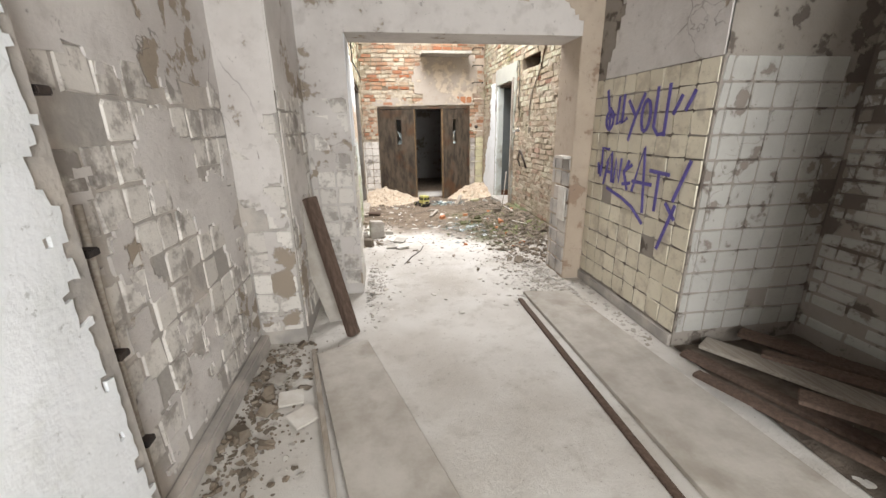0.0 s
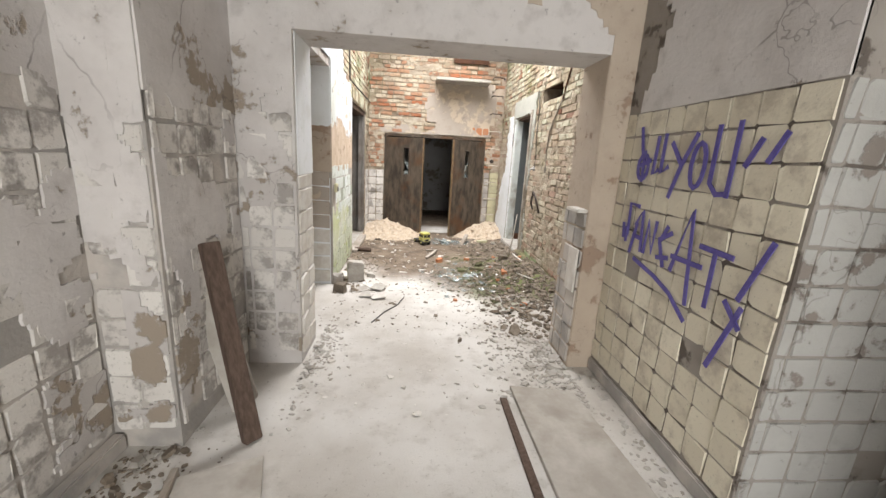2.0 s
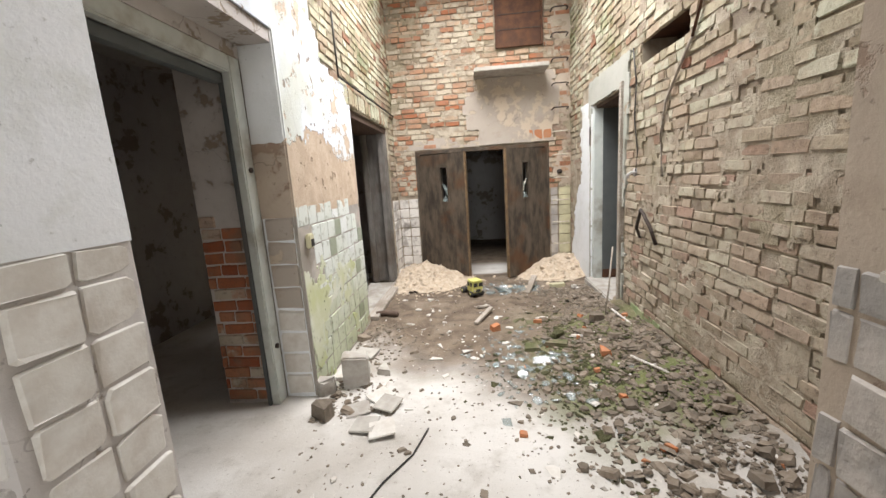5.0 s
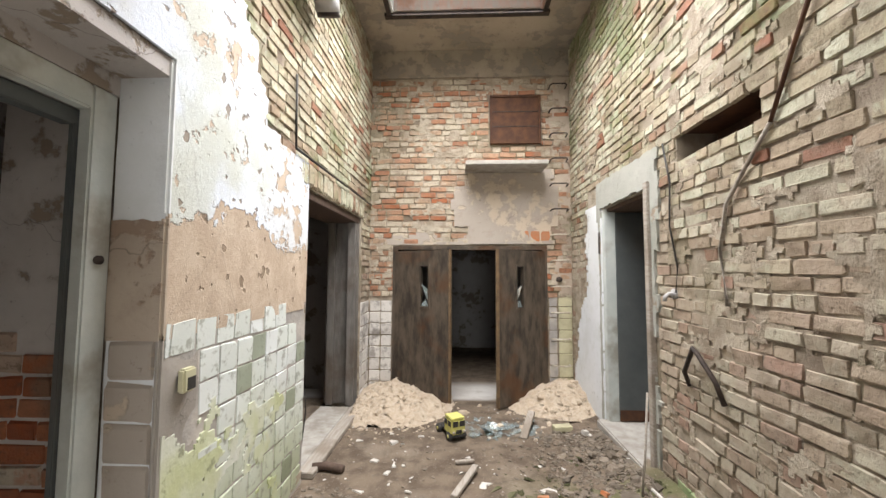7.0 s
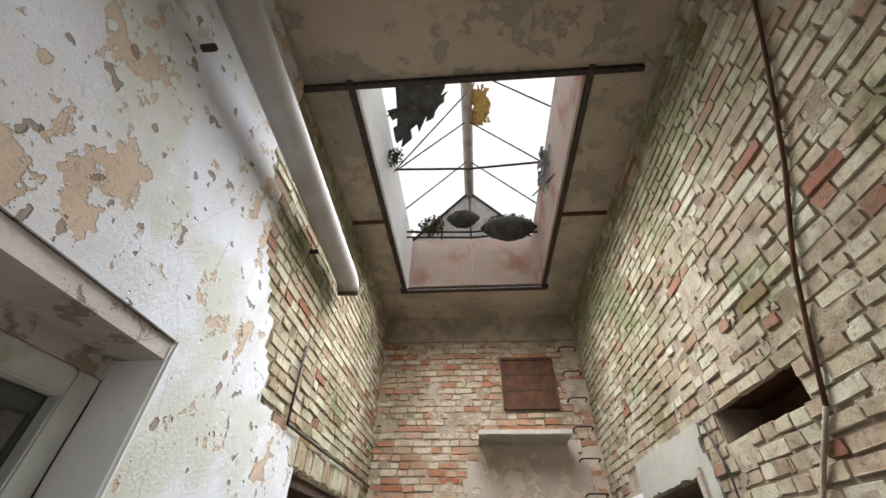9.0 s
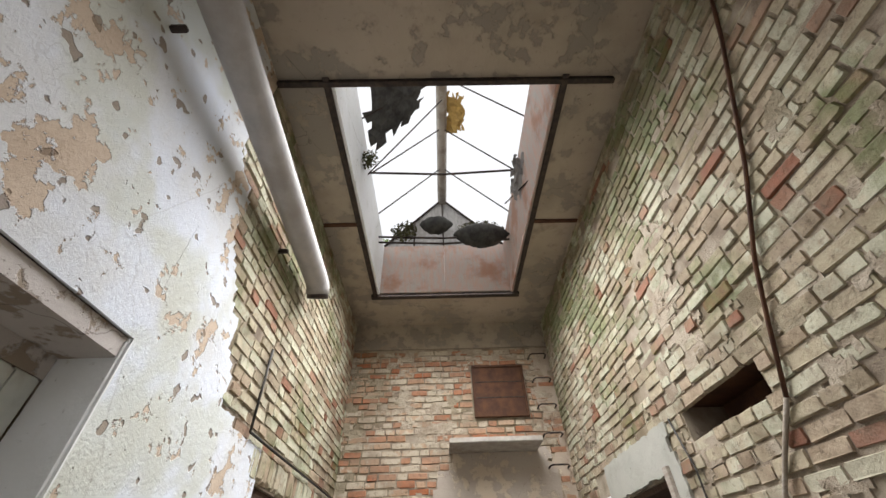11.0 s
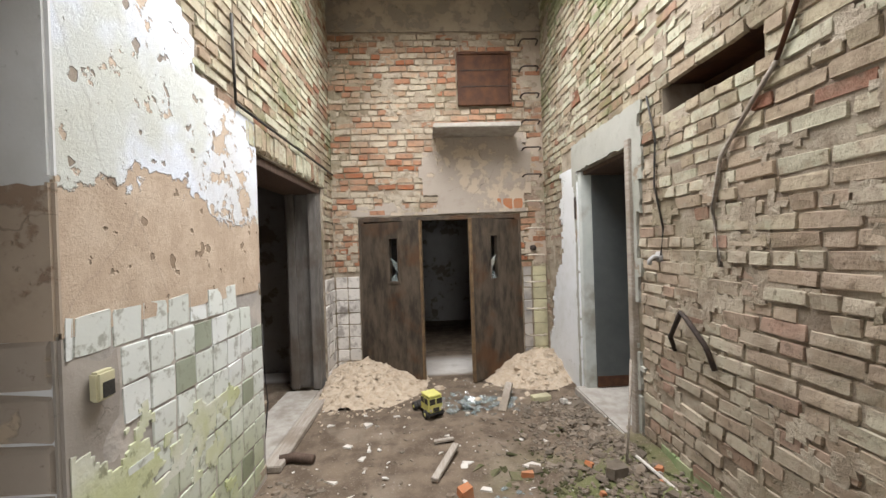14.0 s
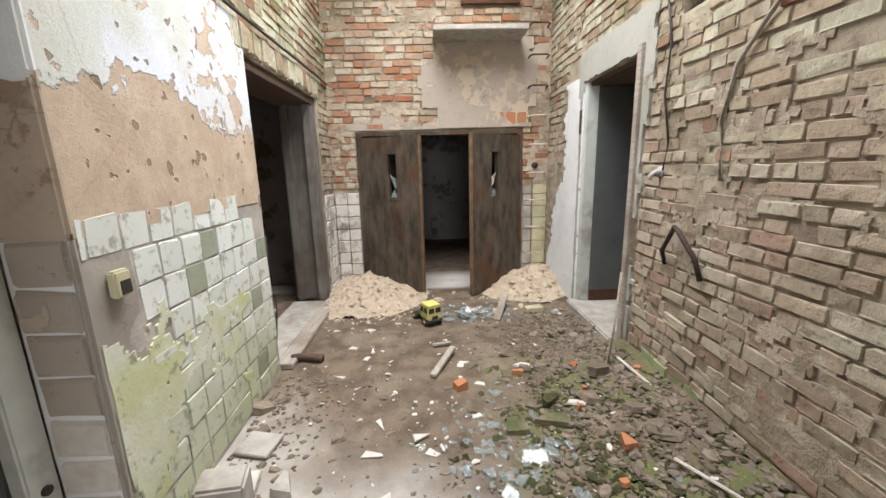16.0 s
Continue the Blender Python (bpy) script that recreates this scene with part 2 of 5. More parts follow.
earth = g.mix(g.mul(g.step(g.noise(2.3, 5), 0.54, 0.66), 0.5), earth, (0.28, 0.23, 0.18))
d = g.add(g.add(g.y, g.mul(g.x, 0.55)), g.mul(g.add(big, -0.5), 1.6))
# pale at the double doors; beyond, earth colour again as the north room's shade
c = g.mix(g.mul(g.step(d, 4.85, 5.75), g.math("MAXIMUM", g.step(g.y, 8.3, 8.15), g.step(g.y, 8.7, 9.1))), pale, earth)
gx = g.step(g.x, 0.75, 1.4)
gy = g.mul(g.step(g.y, 3.9, 4.6), g.step(g.y, 6.6, 5.7))
c = g.mix(g.mul(g.mul(gx, gy), g.mul(g.step(g.noise(2.2, 5), 0.42, 0.56), 0.85)), c, (0.13, 0.15, 0.055))
c = g.mix(g.mul(g.step(fine, 0.58, 0.68), 0.4), c, (0.66, 0.62, 0.56))
c = g.mix(g.mul(g.step(g.noise(40, 4, 0.7), 0.6, 0.7), 0.4), c, (0.14, 0.11, 0.08))
FLOOR = g.done(c, 0.92, g.add(g.mul(fine, 0.5), mid), 0.6, 0.015)


def simple(name, a, b, scale=8.0, rough=0.85, metal=0.0, bump=0.4, dist=0.006, stretch=None, dirt=None, spread=0.0):
    g = Graph(name)
    n = g.noise(scale, 5, 0.65, stretch)
    c = g.mix(g.step(n, 0.3, 0.7), a, b)
    if dirt:
        c = g.mix(g.mul(g.step(g.noise(scale * 0.4, 5, 0.6), 0.48, 0.66), 0.75), c, dirt)
    if spread:
        c = g.mix(g.mul(g.rand(), spread), c, (a[0] * 0.35, a[1] * 0.35, a[2] * 0.35))
    return g.done(c, rough, g.add(n, g.mul(g.noise(scale * 8, 4), 0.4)), bump, dist, metal)


OLD_WOOD = simple("weathered_wood", (0.30, 0.26, 0.22), (0.44, 0.40, 0.35), 5, stretch=(14, 1, 14), dirt=(0.22, 0.18, 0.14))
DUSTY_BOARD = simple("dust_covered_board", (0.48, 0.45, 0.41), (0.37, 0.34, 0.30), 5, dirt=(0.28, 0.25, 0.21))
DARK_WOOD = simple("dark_stained_wood", (0.075, 0.05, 0.038), (0.13, 0.09, 0.07), 6, stretch=(8, 8, 1))
DOOR_WOOD = simple("rotten_brown_door_paint", (0.038, 0.030, 0.023), (0.115, 0.090, 0.066), 4.5, 0.75, stretch=(2.2, 2.2, 0.7), dirt=(0.10, 0.045, 0.018))
DOOR_EDGE = simple("bare_door_edge", (0.21, 0.14, 0.075), (0.12, 0.08, 0.05), 12)
GREY_DOOR = simple("grey_blue_door_paint", (0.085, 0.097, 0.10), (0.12, 0.13, 0.13), 2.5, 0.6, dirt=(0.13, 0.12, 0.11))
GREY_CASING = simple("grey_brown_casing", (0.12, 0.11, 0.10), (0.20, 0.185, 0.17), 4, 0.75, stretch=(4, 4, 0.7), dirt=(0.10, 0.075, 0.055))
GREEN_FRAME = simple("grey_green_frame_paint", (0.52, 0.56, 0.54), (0.60, 0.63, 0.60), 6, 0.6, dirt=(0.28, 0.25, 0.2))
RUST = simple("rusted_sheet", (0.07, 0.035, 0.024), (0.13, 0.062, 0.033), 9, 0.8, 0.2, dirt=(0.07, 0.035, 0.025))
RUST_PALE = simple("pink_rusty_sheet", (0.52, 0.36, 0.30), (0.44, 0.42, 0.40), 5, 0.75, stretch=(4, 4, 1), dirt=(0.36, 0.17, 0.10))
IRON = simple("dark_iron", (0.035, 0.03, 0.03), (0.08, 0.06, 0.05), 20, 0.7, 0.3)
PIPE_PAINT = simple("grey_painted_pipe", (0.37, 0.365, 0.365), (0.45, 0.44, 0.435), 6, 0.6, dirt=(0.34, 0.32, 0.30))
CONCRETE = simple("pale_concrete", (0.46, 0.44, 0.40), (0.34, 0.31, 0.28), 8, dirt=(0.24, 0.21, 0.17))
RUBBLE = simple("mixed_rubble", (0.29, 0.245, 0.195), (0.17, 0.13, 0.095), 20, spread=0.7)
# dirt brown kept dark to carry the shade of the corridor recess
SHADE_DIRT = simple("shade_dark_dirt", (0.09, 0.07, 0.055), (0.16, 0.13, 0.105), 9, 0.95, bump=0.8, dist=0.02)
SAND = simple("buff_sand", (0.60, 0.51, 0.40), (0.48, 0.38, 0.28), 18, 0.95, bump=0.9, dist=0.02)
MOSS = simple("moss", (0.055, 0.058, 0.024), (0.105, 0.10, 0.05), 25, 0.95, bump=1.0, dist=0.02)
MOSS_STONE = simple("mossy_slab", (0.085, 0.095, 0.04), (0.19, 0.16, 0.11), 9, 0.95, bump=0.7)
WHITE_TILE = simple("white_tile_shard", (0.66, 0.64, 0.60), (0.54, 0.50, 0.45), 10, 0.5)
ORANGE_BRICK = simple("broken_orange_brick", (0.48, 0.17, 0.07), (0.40, 0.21, 0.12), 16)
YELLOW = simple("faded_yellow_plastic", (0.66, 0.62, 0.18), (0.56, 0.54, 0.20), 14, 0.5)
BLACK = simple("black_plastic", (0.025, 0.025, 0.025), (0.05, 0.045, 0.04), 14, 0.6)
PURPLE = simple("purple_spray_paint", (0.085, 0.065, 0.26), (0.13, 0.11, 0.34), 30, 0.6)
WHITE_METAL = simple("white_painted_metal", (0.62, 0.58, 0.50), (0.45, 0.38, 0.30), 14, 0.5)
YELLOW_TILE = simple("pale_yellow_tile", (0.60, 0.57, 0.38), (0.50, 0.47, 0.32), 7, 0.45, dirt=(0.38, 0.35, 0.24), spread=0.2)
GREEN_TILE = simple("green_algae_tile", (0.22, 0.29, 0.14), (0.40, 0.42, 0.26), 7, 0.45, dirt=(0.13, 0.17, 0.07))
LEAF = simple("leaves", (0.10, 0.17, 0.03), (0.16, 0.24, 0.06), 6, 0.7)
TAR = simple("torn_roofing_felt", (0.03, 0.03, 0.03), (0.07, 0.07, 0.065), 9, 0.9)
FABRIC = simple("straw_coloured_rag", (0.52, 0.36, 0.12), (0.42, 0.28, 0.10), 15)

g = Graph("broken_glass")
g.b.inputs["Transmission Weight"].default_value = 0.75
GLASS = g.done((0.70, 0.80, 0.80), 0.18, g.noise(40, 3), 0.2, 0.003)
g = Graph("dirty_lantern_glass")
g.b.inputs["Transmission Weight"].default_value = 0.2
DIRTY_GLASS = g.done(g.mix(g.noise(3, 5), (0.42, 0.42, 0.43), (0.25, 0.24, 0.235)), 0.5)


GABLE_GLASS = simple("grimy_wired_glass", (0.40, 0.40, 0.40), (0.27, 0.265, 0.26), 5, 0.5, stretch=(5, 1, 1), dirt=(0.17, 0.16, 0.15))


# ---- builders ----
def box(bm, x0, x1, y0, y1, z0, z1, bevel=0.0, m=None):
    vs = [bm.verts.new((x, y, z)) for z in (z0, z1) for x, y in ((x0, y0), (x1, y0), (x1, y1), (x0, y1))]
    fs = [bm.faces.new([vs[i] for i in f]) for f in ((3, 2, 1, 0), (4, 5, 6, 7), (0, 1, 5, 4), (1, 2, 6, 5), (2, 3, 7, 6), (3, 0, 4, 7))]
    if bevel:
        r = bmesh.ops.bevel(bm, geom=list({e for f in fs for e in f.edges}), offset=bevel, segments=2, affect="EDGES")
        vs = list({v for f in r["faces"] for v in f.verts})
    if m is not None:
        for v in {w for w in vs}:
            v.co = m @ v.co
    return vs


def finish(name, bm, material, parent=None, label="", smooth=False):
    mesh = bpy.data.meshes.new(name)
    bm.to_mesh(mesh)
    bm.free()
    mesh.materials.append(material)
    if smooth:
        for p in mesh.polygons:
            p.use_smooth = True
    ob = new(name, mesh)
    ob.parent = parent
    if label:
        ob["label"] = label
    return ob


def part(name, bm, material, parent, label="", smooth=False):
    return finish(name, bm, material, parent, label, smooth)


def structure(name, boxes, material, label, category):
    bm = bmesh.new()
    for b in boxes:
        box(bm, *b)
    return tagged(finish(name, bm, material), label, category, kind="structure")


def block(name, dims, material, parent=None, label="", bevel=0.004, smooth=False):
    bm = bmesh.new()
    box(bm, *dims, bevel=bevel)
    return finish(name, bm, material, parent, label, smooth)


def holder(name, m, label, category, group="", kind=""):
    ob = new(name)
    ob.matrix_world = m
    return tagged(ob, label, category, group, kind)


def tube(name, points, radius, material, parent=None, label="", sides=8):
    """A bent rod or pipe through some points."""
    bm = bmesh.new()
    rings = []
    pts = [Vector(p) for p in points]
    for i, p in enumerate(pts):
        d = (pts[min(i + 1, len(pts) - 1)] - pts[max(i - 1, 0)]).normalized()
        q = d.to_track_quat("Z", "Y")
        rings.append([bm.verts.new(p + q @ Vector((math.cos(a) * radius, math.sin(a) * radius, 0))) for a in (2 * math.pi * k / sides for k in range(sides))])
    for a, b in zip(rings, rings[1:]):
        for k in range(sides):
            bm.faces.new((a[k], a[(k + 1) % sides], b[(k + 1) % sides], b[k]))
    bm.faces.new(rings[0][::-1])
    bm.faces.new(rings[-1])
    return finish(name, bm, material, parent, label, True)


def piece_mesh(rng, inset, jitter):
    """One brick or tile of unit length and height with knocked-off corners: x -0.5..0.5, z -0.5..0.5, back at y 0, front at y 1."""
    ax, az = inset[0] / max(inset), inset[1] / max(inset)
    cuts = [rng.choice((0.03, 0.05, 0.08, 0.08, 0.13, 0.2)) * (0.4 + 6 * jitter) for _ in range(4)]
    outline = []
    for (sx, sz), c, along_first in zip(((-1, -1), (1, -1), (1, 1), (-1, 1)), cuts, (False, True, False, True)):
        a = (sx * (0.5 - c * ax * rng.uniform(0.6, 1.4)), sz * 0.5)
        b = (sx * 0.5, sz * (0.5 - c * az * rng.uniform(0.6, 1.4)))
        outline += [a, b] if along_first else [b, a]
    edge = [(x + rng.uniform(-jitter, jitter) * 0.45 * ax, z + rng.uniform(-jitter, jitter) * 0.7) for x, z in outline]
    tilt = rng.uniform(-0.2, 0.2), rng.uniform(-0.2, 0.2)
    vs = [(x, 0, z) for x, z in edge]
    vs += [(x, 0.62 + rng.uniform(-0.14, 0.1), z) for x, z in edge]
    vs += [(x * (1 - 2 * inset[0] * rng.uniform(0.6, 1.6)), 1 + tilt[0] * x + tilt[1] * z + rng.uniform(-0.1, 0.06), z * (1 - 2 * inset[1] * rng.uniform(0.6, 1.6))) for x, z in edge]
    fs = [(8 * r + k, 8 * r + (k + 1) % 8, 8 * r + 8 + (k + 1) % 8, 8 * r + 8 + k) for r in (0, 1) for k in range(8)]
    return vs, fs + [tuple(range(16, 24))]


def courses(wall, name, material, start, along, out, width, z0, z1, pitch, length, depth, holes, near, seed,
            gap=0.012, inset=(0.03, 0.09), jitter=0.05, missing=0.0, recess=0.0, bond=True, keep=None):
    """Bricks or tiles on a wall. start: a point at the wall's foot; holes: (u0, u1, z0, z1); near(u, z): single pieces there, joined elsewhere."""
    rng = random.Random(seed)
    protos = []
    for k in range(10):
        vs, fs = piece_mesh(rng, inset, jitter)
        me = bpy.data.meshes.new(name)
        me.from_pydata(vs, [], fs)
        me.materials.append(material)
        protos.append((me, vs, fs))
    a, o, up = Vector(along), Vector(out), Vector((0, 0, 1))
    basis = Matrix((a, o, up)).transposed()
    count, jv, jf = 0, [], []
    row = 0
    z = z0
    while z + pitch * 0.5 < z1:
        h = min(pitch, z1 - z)
        free = [(0.0, width)]
        for h0, h1, b0, b1 in holes:
            if b0 < z + h / 2 < b1:
                free = [s for f0, f1 in free for s in ((f0, min(f1, h0)), (max(f0, h1), f1)) if s[1] - s[0] > 0.02]
        for f0, f1 in free:
            u = f0 - (rng.uniform(0.1, 0.9) * length if bond else 0)
            while u < f1 - 0.015:
                ln = length * (rng.uniform(0.985, 1.0) if not bond else 0.5 if rng.random() < 0.48 else rng.uniform(0.88, 1.0))
                c0, c1 = max(u, f0), min(u + ln, f1)
                u += ln
                if c1 - c0 < 0.03:
                    continue
                r = rng.random()
                mid, zc = (c0 + c1) / 2, z + h / 2
                if r < missing or (keep and not keep(mid, zc, rng)):
                    continue
                d = depth * rng.uniform(0.45, 1.25) - (recess if rng.random() < 0.06 else 0)
                scale = Vector((c1 - c0 - gap * rng.uniform(0.7, 1.4), d + 0.02, h - gap * rng.uniform(0.7, 1.3)))
                me, vs, fs = protos[rng.randrange(10)]
                sway = (0.010 * noise.noise(Vector((mid * 1.3, row * 0.35, seed))) + rng.gauss(0, 0.0018)) if bond else 0.0
                place = Vector(start) + a * mid + up * (zc + sway) - o * 0.02
                turn = Matrix.Rotation(rng.gauss(0, 0.017), 3, o)
                m3 = turn @ basis @ Matrix.Diagonal(scale)
                if near(mid, zc) and count < 300:
                    ob = new(name, me)
                    ob.matrix_world = Matrix.Translation(place) @ m3.to_4x4()
                    ob.parent = wall
                    count += 1
                else:
                    n = len(jv)
                    jv += [tuple(place + m3 @ Vector(v)) for v in vs]
                    jf += [tuple(n + i for i in f) for f in fs]
        z += pitch
        row += 1
    if jv:
        me = bpy.data.meshes.new(name + "s")
        me.from_pydata(jv, [], jf)
        me.materials.append(material)
        rest = new(name + "s_further_up" if bond else name + "s_joined", me)
        rest.name = "brickwork" if bond else "tiling"
        rest.parent = wall
        rest["kind"] = "stuff"


# ---- the setting ----
XL, XR, YB, ZC = -0.58, 2.08, 8.37, 4.60
Y0, Y1 = 3.03, 3.43           # the thick wall with the opening between corridor and light well
floor = structure("floor", [(-4, 5, -3.6, 13, -0.3, 0)], FLOOR, "dusty concrete floor with brown earth and rubble", "floor")

wall_right = structure("wall_east", [(XR, XR + 0.45, Y1, 5.2, 0, ZC), (XR, XR + 0.45, 5.93, 6.33, 0, ZC), (XR, XR + 0.45, 5.2, 5.93, 0, 2.31), (XR, XR + 0.45, 5.2, 5.93, 2.53, ZC), (XR + 0.3, XR + 0.45, 5.2, 5.93, 2.31, 2.53), (XR, XR + 0.45, 7.30, YB + 0.4, 0, ZC), (XR, XR + 0.45, 6.33, 7.30, 2.23, ZC), (XR, XR + 0.45, 6.33, 7.30, 0, 0.046)],
                       MORTAR, "cream-washed old brick wall with green moss and missing pieces", "wall")
wall_back = structure("wall_north", [(XL - 0.45, -0.26, YB, YB + 0.4, 0, ZC), (1.75, XR, YB, YB + 0.4, 0, ZC), (-0.26, 1.75, YB, YB + 0.4, 1.93, ZC)],
                      MORTAR, "exposed red brick wall with a wide doorway", "wall")
wall_left = structure("wall_west", [(XL - 0.4, XL, 4.82, 6.25, 0, ZC), (XL - 0.4, XL, 7.92, YB, 0, ZC), (XL - 0.4, XL, 6.25, 7.92, 2.24, ZC),
                                    (XL - 0.4, XL, Y1, 3.55, 0, ZC), (XL - 0.4, XL, 3.55, 4.82, 2.46, ZC)],
                      MORTAR, "flaking blue-white painted plaster wall over bare brick", "wall")
wall_arch = structure("wall_south", [(-1.6, -0.43, Y0, Y1, 0, ZC), (1.58, 2.6, Y0, Y1, 0, ZC), (-0.43, 1.58, Y0, Y1, 2.23, ZC)],
                      PLASTER_GREY, "thick grey plastered wall with a wide square opening", "wall")
corridor_left = structure("wall_corridor_west", [(-1.9, -1.12, 0.74, 2.2, 0, 2.75), (-1.9, -0.80, 2.2, Y0, 0, 2.75), (-1.9, -1.02, -3.3, 0.74, 0, 2.75)],
                          TILE_BED, "grimy plastered corridor wall with broken white tiling", "wall")
# last box: unseen stub added to keep the fill lamp off the recess
corridor_right = structure("wall_corridor_east", [(1.76, 2.75, 1.68, Y0, 0, 2.75), (2.75, 3.0, 0.25, Y0, 0, 2.75), (1.80, 3.0, -3.3, 0.25, 0, 2.75)],
                           PLASTER_BACKING, "tiled corridor wall with purple spray-painted words, plus an unseen light-blocking stub", "wall")
# unseen end wall, added with an opening for the corridor's fill lamp
wall_rear = structure("wall_rear", [(-1.9, 0.05, -3.6, -3.3, 0, 2.75), (1.65, 3.0, -3.6, -3.3, 0, 2.75), (0.05, 1.65, -3.6, -3.3, 0, 0.9), (0.05, 1.65, -3.6, -3.3, 2.4, 2.75)],
                      PLASTER_GREY, "unseen grey wall added to close the corridor", "wall")
structure("ceiling_corridor", [(-1.9, 3.0, -3.6, Y0, 2.75, 2.95)], PLASTER_GREY, "plain grey corridor ceiling", "ceiling")
SX0, SX1, SY0, SY1 = -0.18, 1.57, 4.82, 7.58
structure("ceiling", [(XL - 0.4, SX0, Y0, YB + 0.4, ZC, ZC + 0.2), (SX1, XR + 0.45, Y0, YB + 0.4, ZC, ZC + 0.2), (SX0, SX1, Y0, SY0, ZC, ZC + 0.2), (SX0, SX1, SY1, YB + 0.4, ZC, ZC + 0.2)],
          CEILING, "water-stained concrete ceiling around a roof lantern", "ceiling")
# rooms beyond the openings; their dimness is put into a darker plaster colour
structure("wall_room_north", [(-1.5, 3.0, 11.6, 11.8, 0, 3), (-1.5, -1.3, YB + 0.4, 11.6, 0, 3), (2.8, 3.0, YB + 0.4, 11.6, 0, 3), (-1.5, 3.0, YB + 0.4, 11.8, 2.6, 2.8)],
          PLASTER_SHADED, "grey plaster room beyond the double doors, coloured dark for shade", "wall")
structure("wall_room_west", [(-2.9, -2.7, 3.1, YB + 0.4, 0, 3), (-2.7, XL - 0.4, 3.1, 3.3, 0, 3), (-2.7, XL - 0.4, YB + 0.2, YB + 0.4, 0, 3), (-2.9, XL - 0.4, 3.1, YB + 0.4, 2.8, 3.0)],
          PLASTER_SHADED, "plaster side room, coloured dark for shade", "wall")
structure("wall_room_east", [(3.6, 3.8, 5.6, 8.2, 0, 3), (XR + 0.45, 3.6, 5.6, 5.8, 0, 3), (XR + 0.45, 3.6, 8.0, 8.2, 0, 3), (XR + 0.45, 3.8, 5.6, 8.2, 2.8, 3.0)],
          PLASTER_SHADED, "side room behind the grey door, coloured dark for shade", "wall")
partition = structure("wall_partition", [(-1.2, -0.89, 4.74, 5.05, 0, 2.8)], PLASTER_GREY, "plastered masonry reveal with bare red brick below", "wall")
courses(partition, "brick", BRICK_BARE, (-0.89, 4.74, 0), (-1, 0, 0), (0, -1, 0), 0.31, 0.02, 1.36, 0.083, 0.24, 0.010, [], lambda u, z: True, 3, gap=0.008,
        keep=lambda u, z, r: z < 1.20 + 0.16 * u / 0.28 + 0.05 * r.random())
# beige plaster strip that closes the back wall of the light well under the ceiling
structure("trim_north", [(XL, XR, YB - 0.02, YB, 4.22, ZC)], CEILING, "stained concrete band under the ceiling", "band")

# ---- coats of plaster and paint with ragged edges ----
def coat(name, material, parent, start, along, out, width, z0, z1, keep, thick=0.012, cell=0.045, label="", bulge=0.004):
    """A skin of plaster on a wall where keep(u, z) holds, with a broken outline and real thickness."""
    a, o = Vector(along), Vector(out)
    nu, nz = max(2, round(width / cell)), max(2, round((z1 - z0) / cell))
    du, dz = width / nu, (z1 - z0) / nz
    bm = bmesh.new()
    grid = {}

    def vert(i, j):
        if (i, j) not in grid:
            edge = i in (0, nu) or j in (0, nz)
            k = 0 if edge else 0.45
            w = noise.noise_vector(Vector((i * 3.1 + width * 7, j * 2.7, z0 * 5 + 0.5)))
            u, z = (i + w.x * k) * du, z0 + (j + w.y * k) * dz
            h = thick + bulge * noise.noise(Vector((u * 5, z * 5, width)))
            grid[i, j] = bm.verts.new(Vector(start) + a * u + o * h + Vector((0, 0, z)))
        return grid[i, j]
    for i in range(nu):
        for j in range(nz):
            if keep((i + 0.5) * du, z0 + (j + 0.5) * dz):
                bm.faces.new((vert(i, j), vert(i, j + 1), vert(i + 1, j + 1), vert(i + 1, j)))
    r = bmesh.ops.extrude_face_region(bm, geom=bm.faces[:])
    for v in r["geom"]:
        if isinstance(v, bmesh.types.BMVert):
            v.co -= o * (thick + bulge + 0.004)
    bmesh.ops.recalc_face_normals(bm, faces=bm.faces[:])
    ob = part(name, bm, material, parent, label)
    return ob


def wob(u, z, s=3.0, k=0.1, seed=0.0):
    return k * noise.noise(Vector((u * s, z * s, seed))) + k * 0.5 * noise.noise(Vector((u * s * 3, z * s * 3, seed + 5)))


def smear_field(u, z, seed):
    return noise.noise(Vector((u * 2.1, z * 2.1, seed))) + 0.5 * noise.noise(Vector((u * 6, z * 6, seed))) + 0.25 * noise.noise(Vector((u * 16, z * 16, seed)))


EAST, WEST, NORTH = (-1, 0, 0), (1, 0, 0), (0, -1, 0)     # the way each wall faces

# west wall of the light well: u runs from y = 6.25 towards the camera's end
def west_keep(u, z):
    y = 6.25 - u
    w = wob(u, z, 2.6, 0.16, 1)
    limit = 6.3 if z < 2.42 else 5.72 - (z - 2.42) * 0.62
    return y < limit + w and not (z < 0.1)


coat("paint_coat", FLAKING, wall_left, (XL, 6.25, 0), (0, -1, 0), WEST, 1.43, 1.30, ZC, lambda u, z: west_keep(u, z))
coat("tile_bed", TILE_BED, wall_left, (XL, 6.25, 0), (0, -1, 0), WEST, 1.43, 0.0, 1.34, lambda u, z: True, 0.008)
coat("paint_coat", FLAKING, wall_left, (XL, 4.82, 0), (0, -1, 0), WEST, 1.39, 2.46, ZC, lambda u, z: True)
coat("reveal_coat", SURROUND, wall_left, (XL, 4.82, 0), (-1, 0, 0), (0, -1, 0), 0.22, 0.0, 2.46, lambda u, z: True, 0.008)
coat("render_patch", PLASTER_BROWN, wall_left, (XL, 4.811, 0), (-1, 0, 0), (0, -1, 0), 0.22, 1.30, 1.87, lambda u, z: z < 1.78 + wob(u, z, 6, 0.1), 0.006)
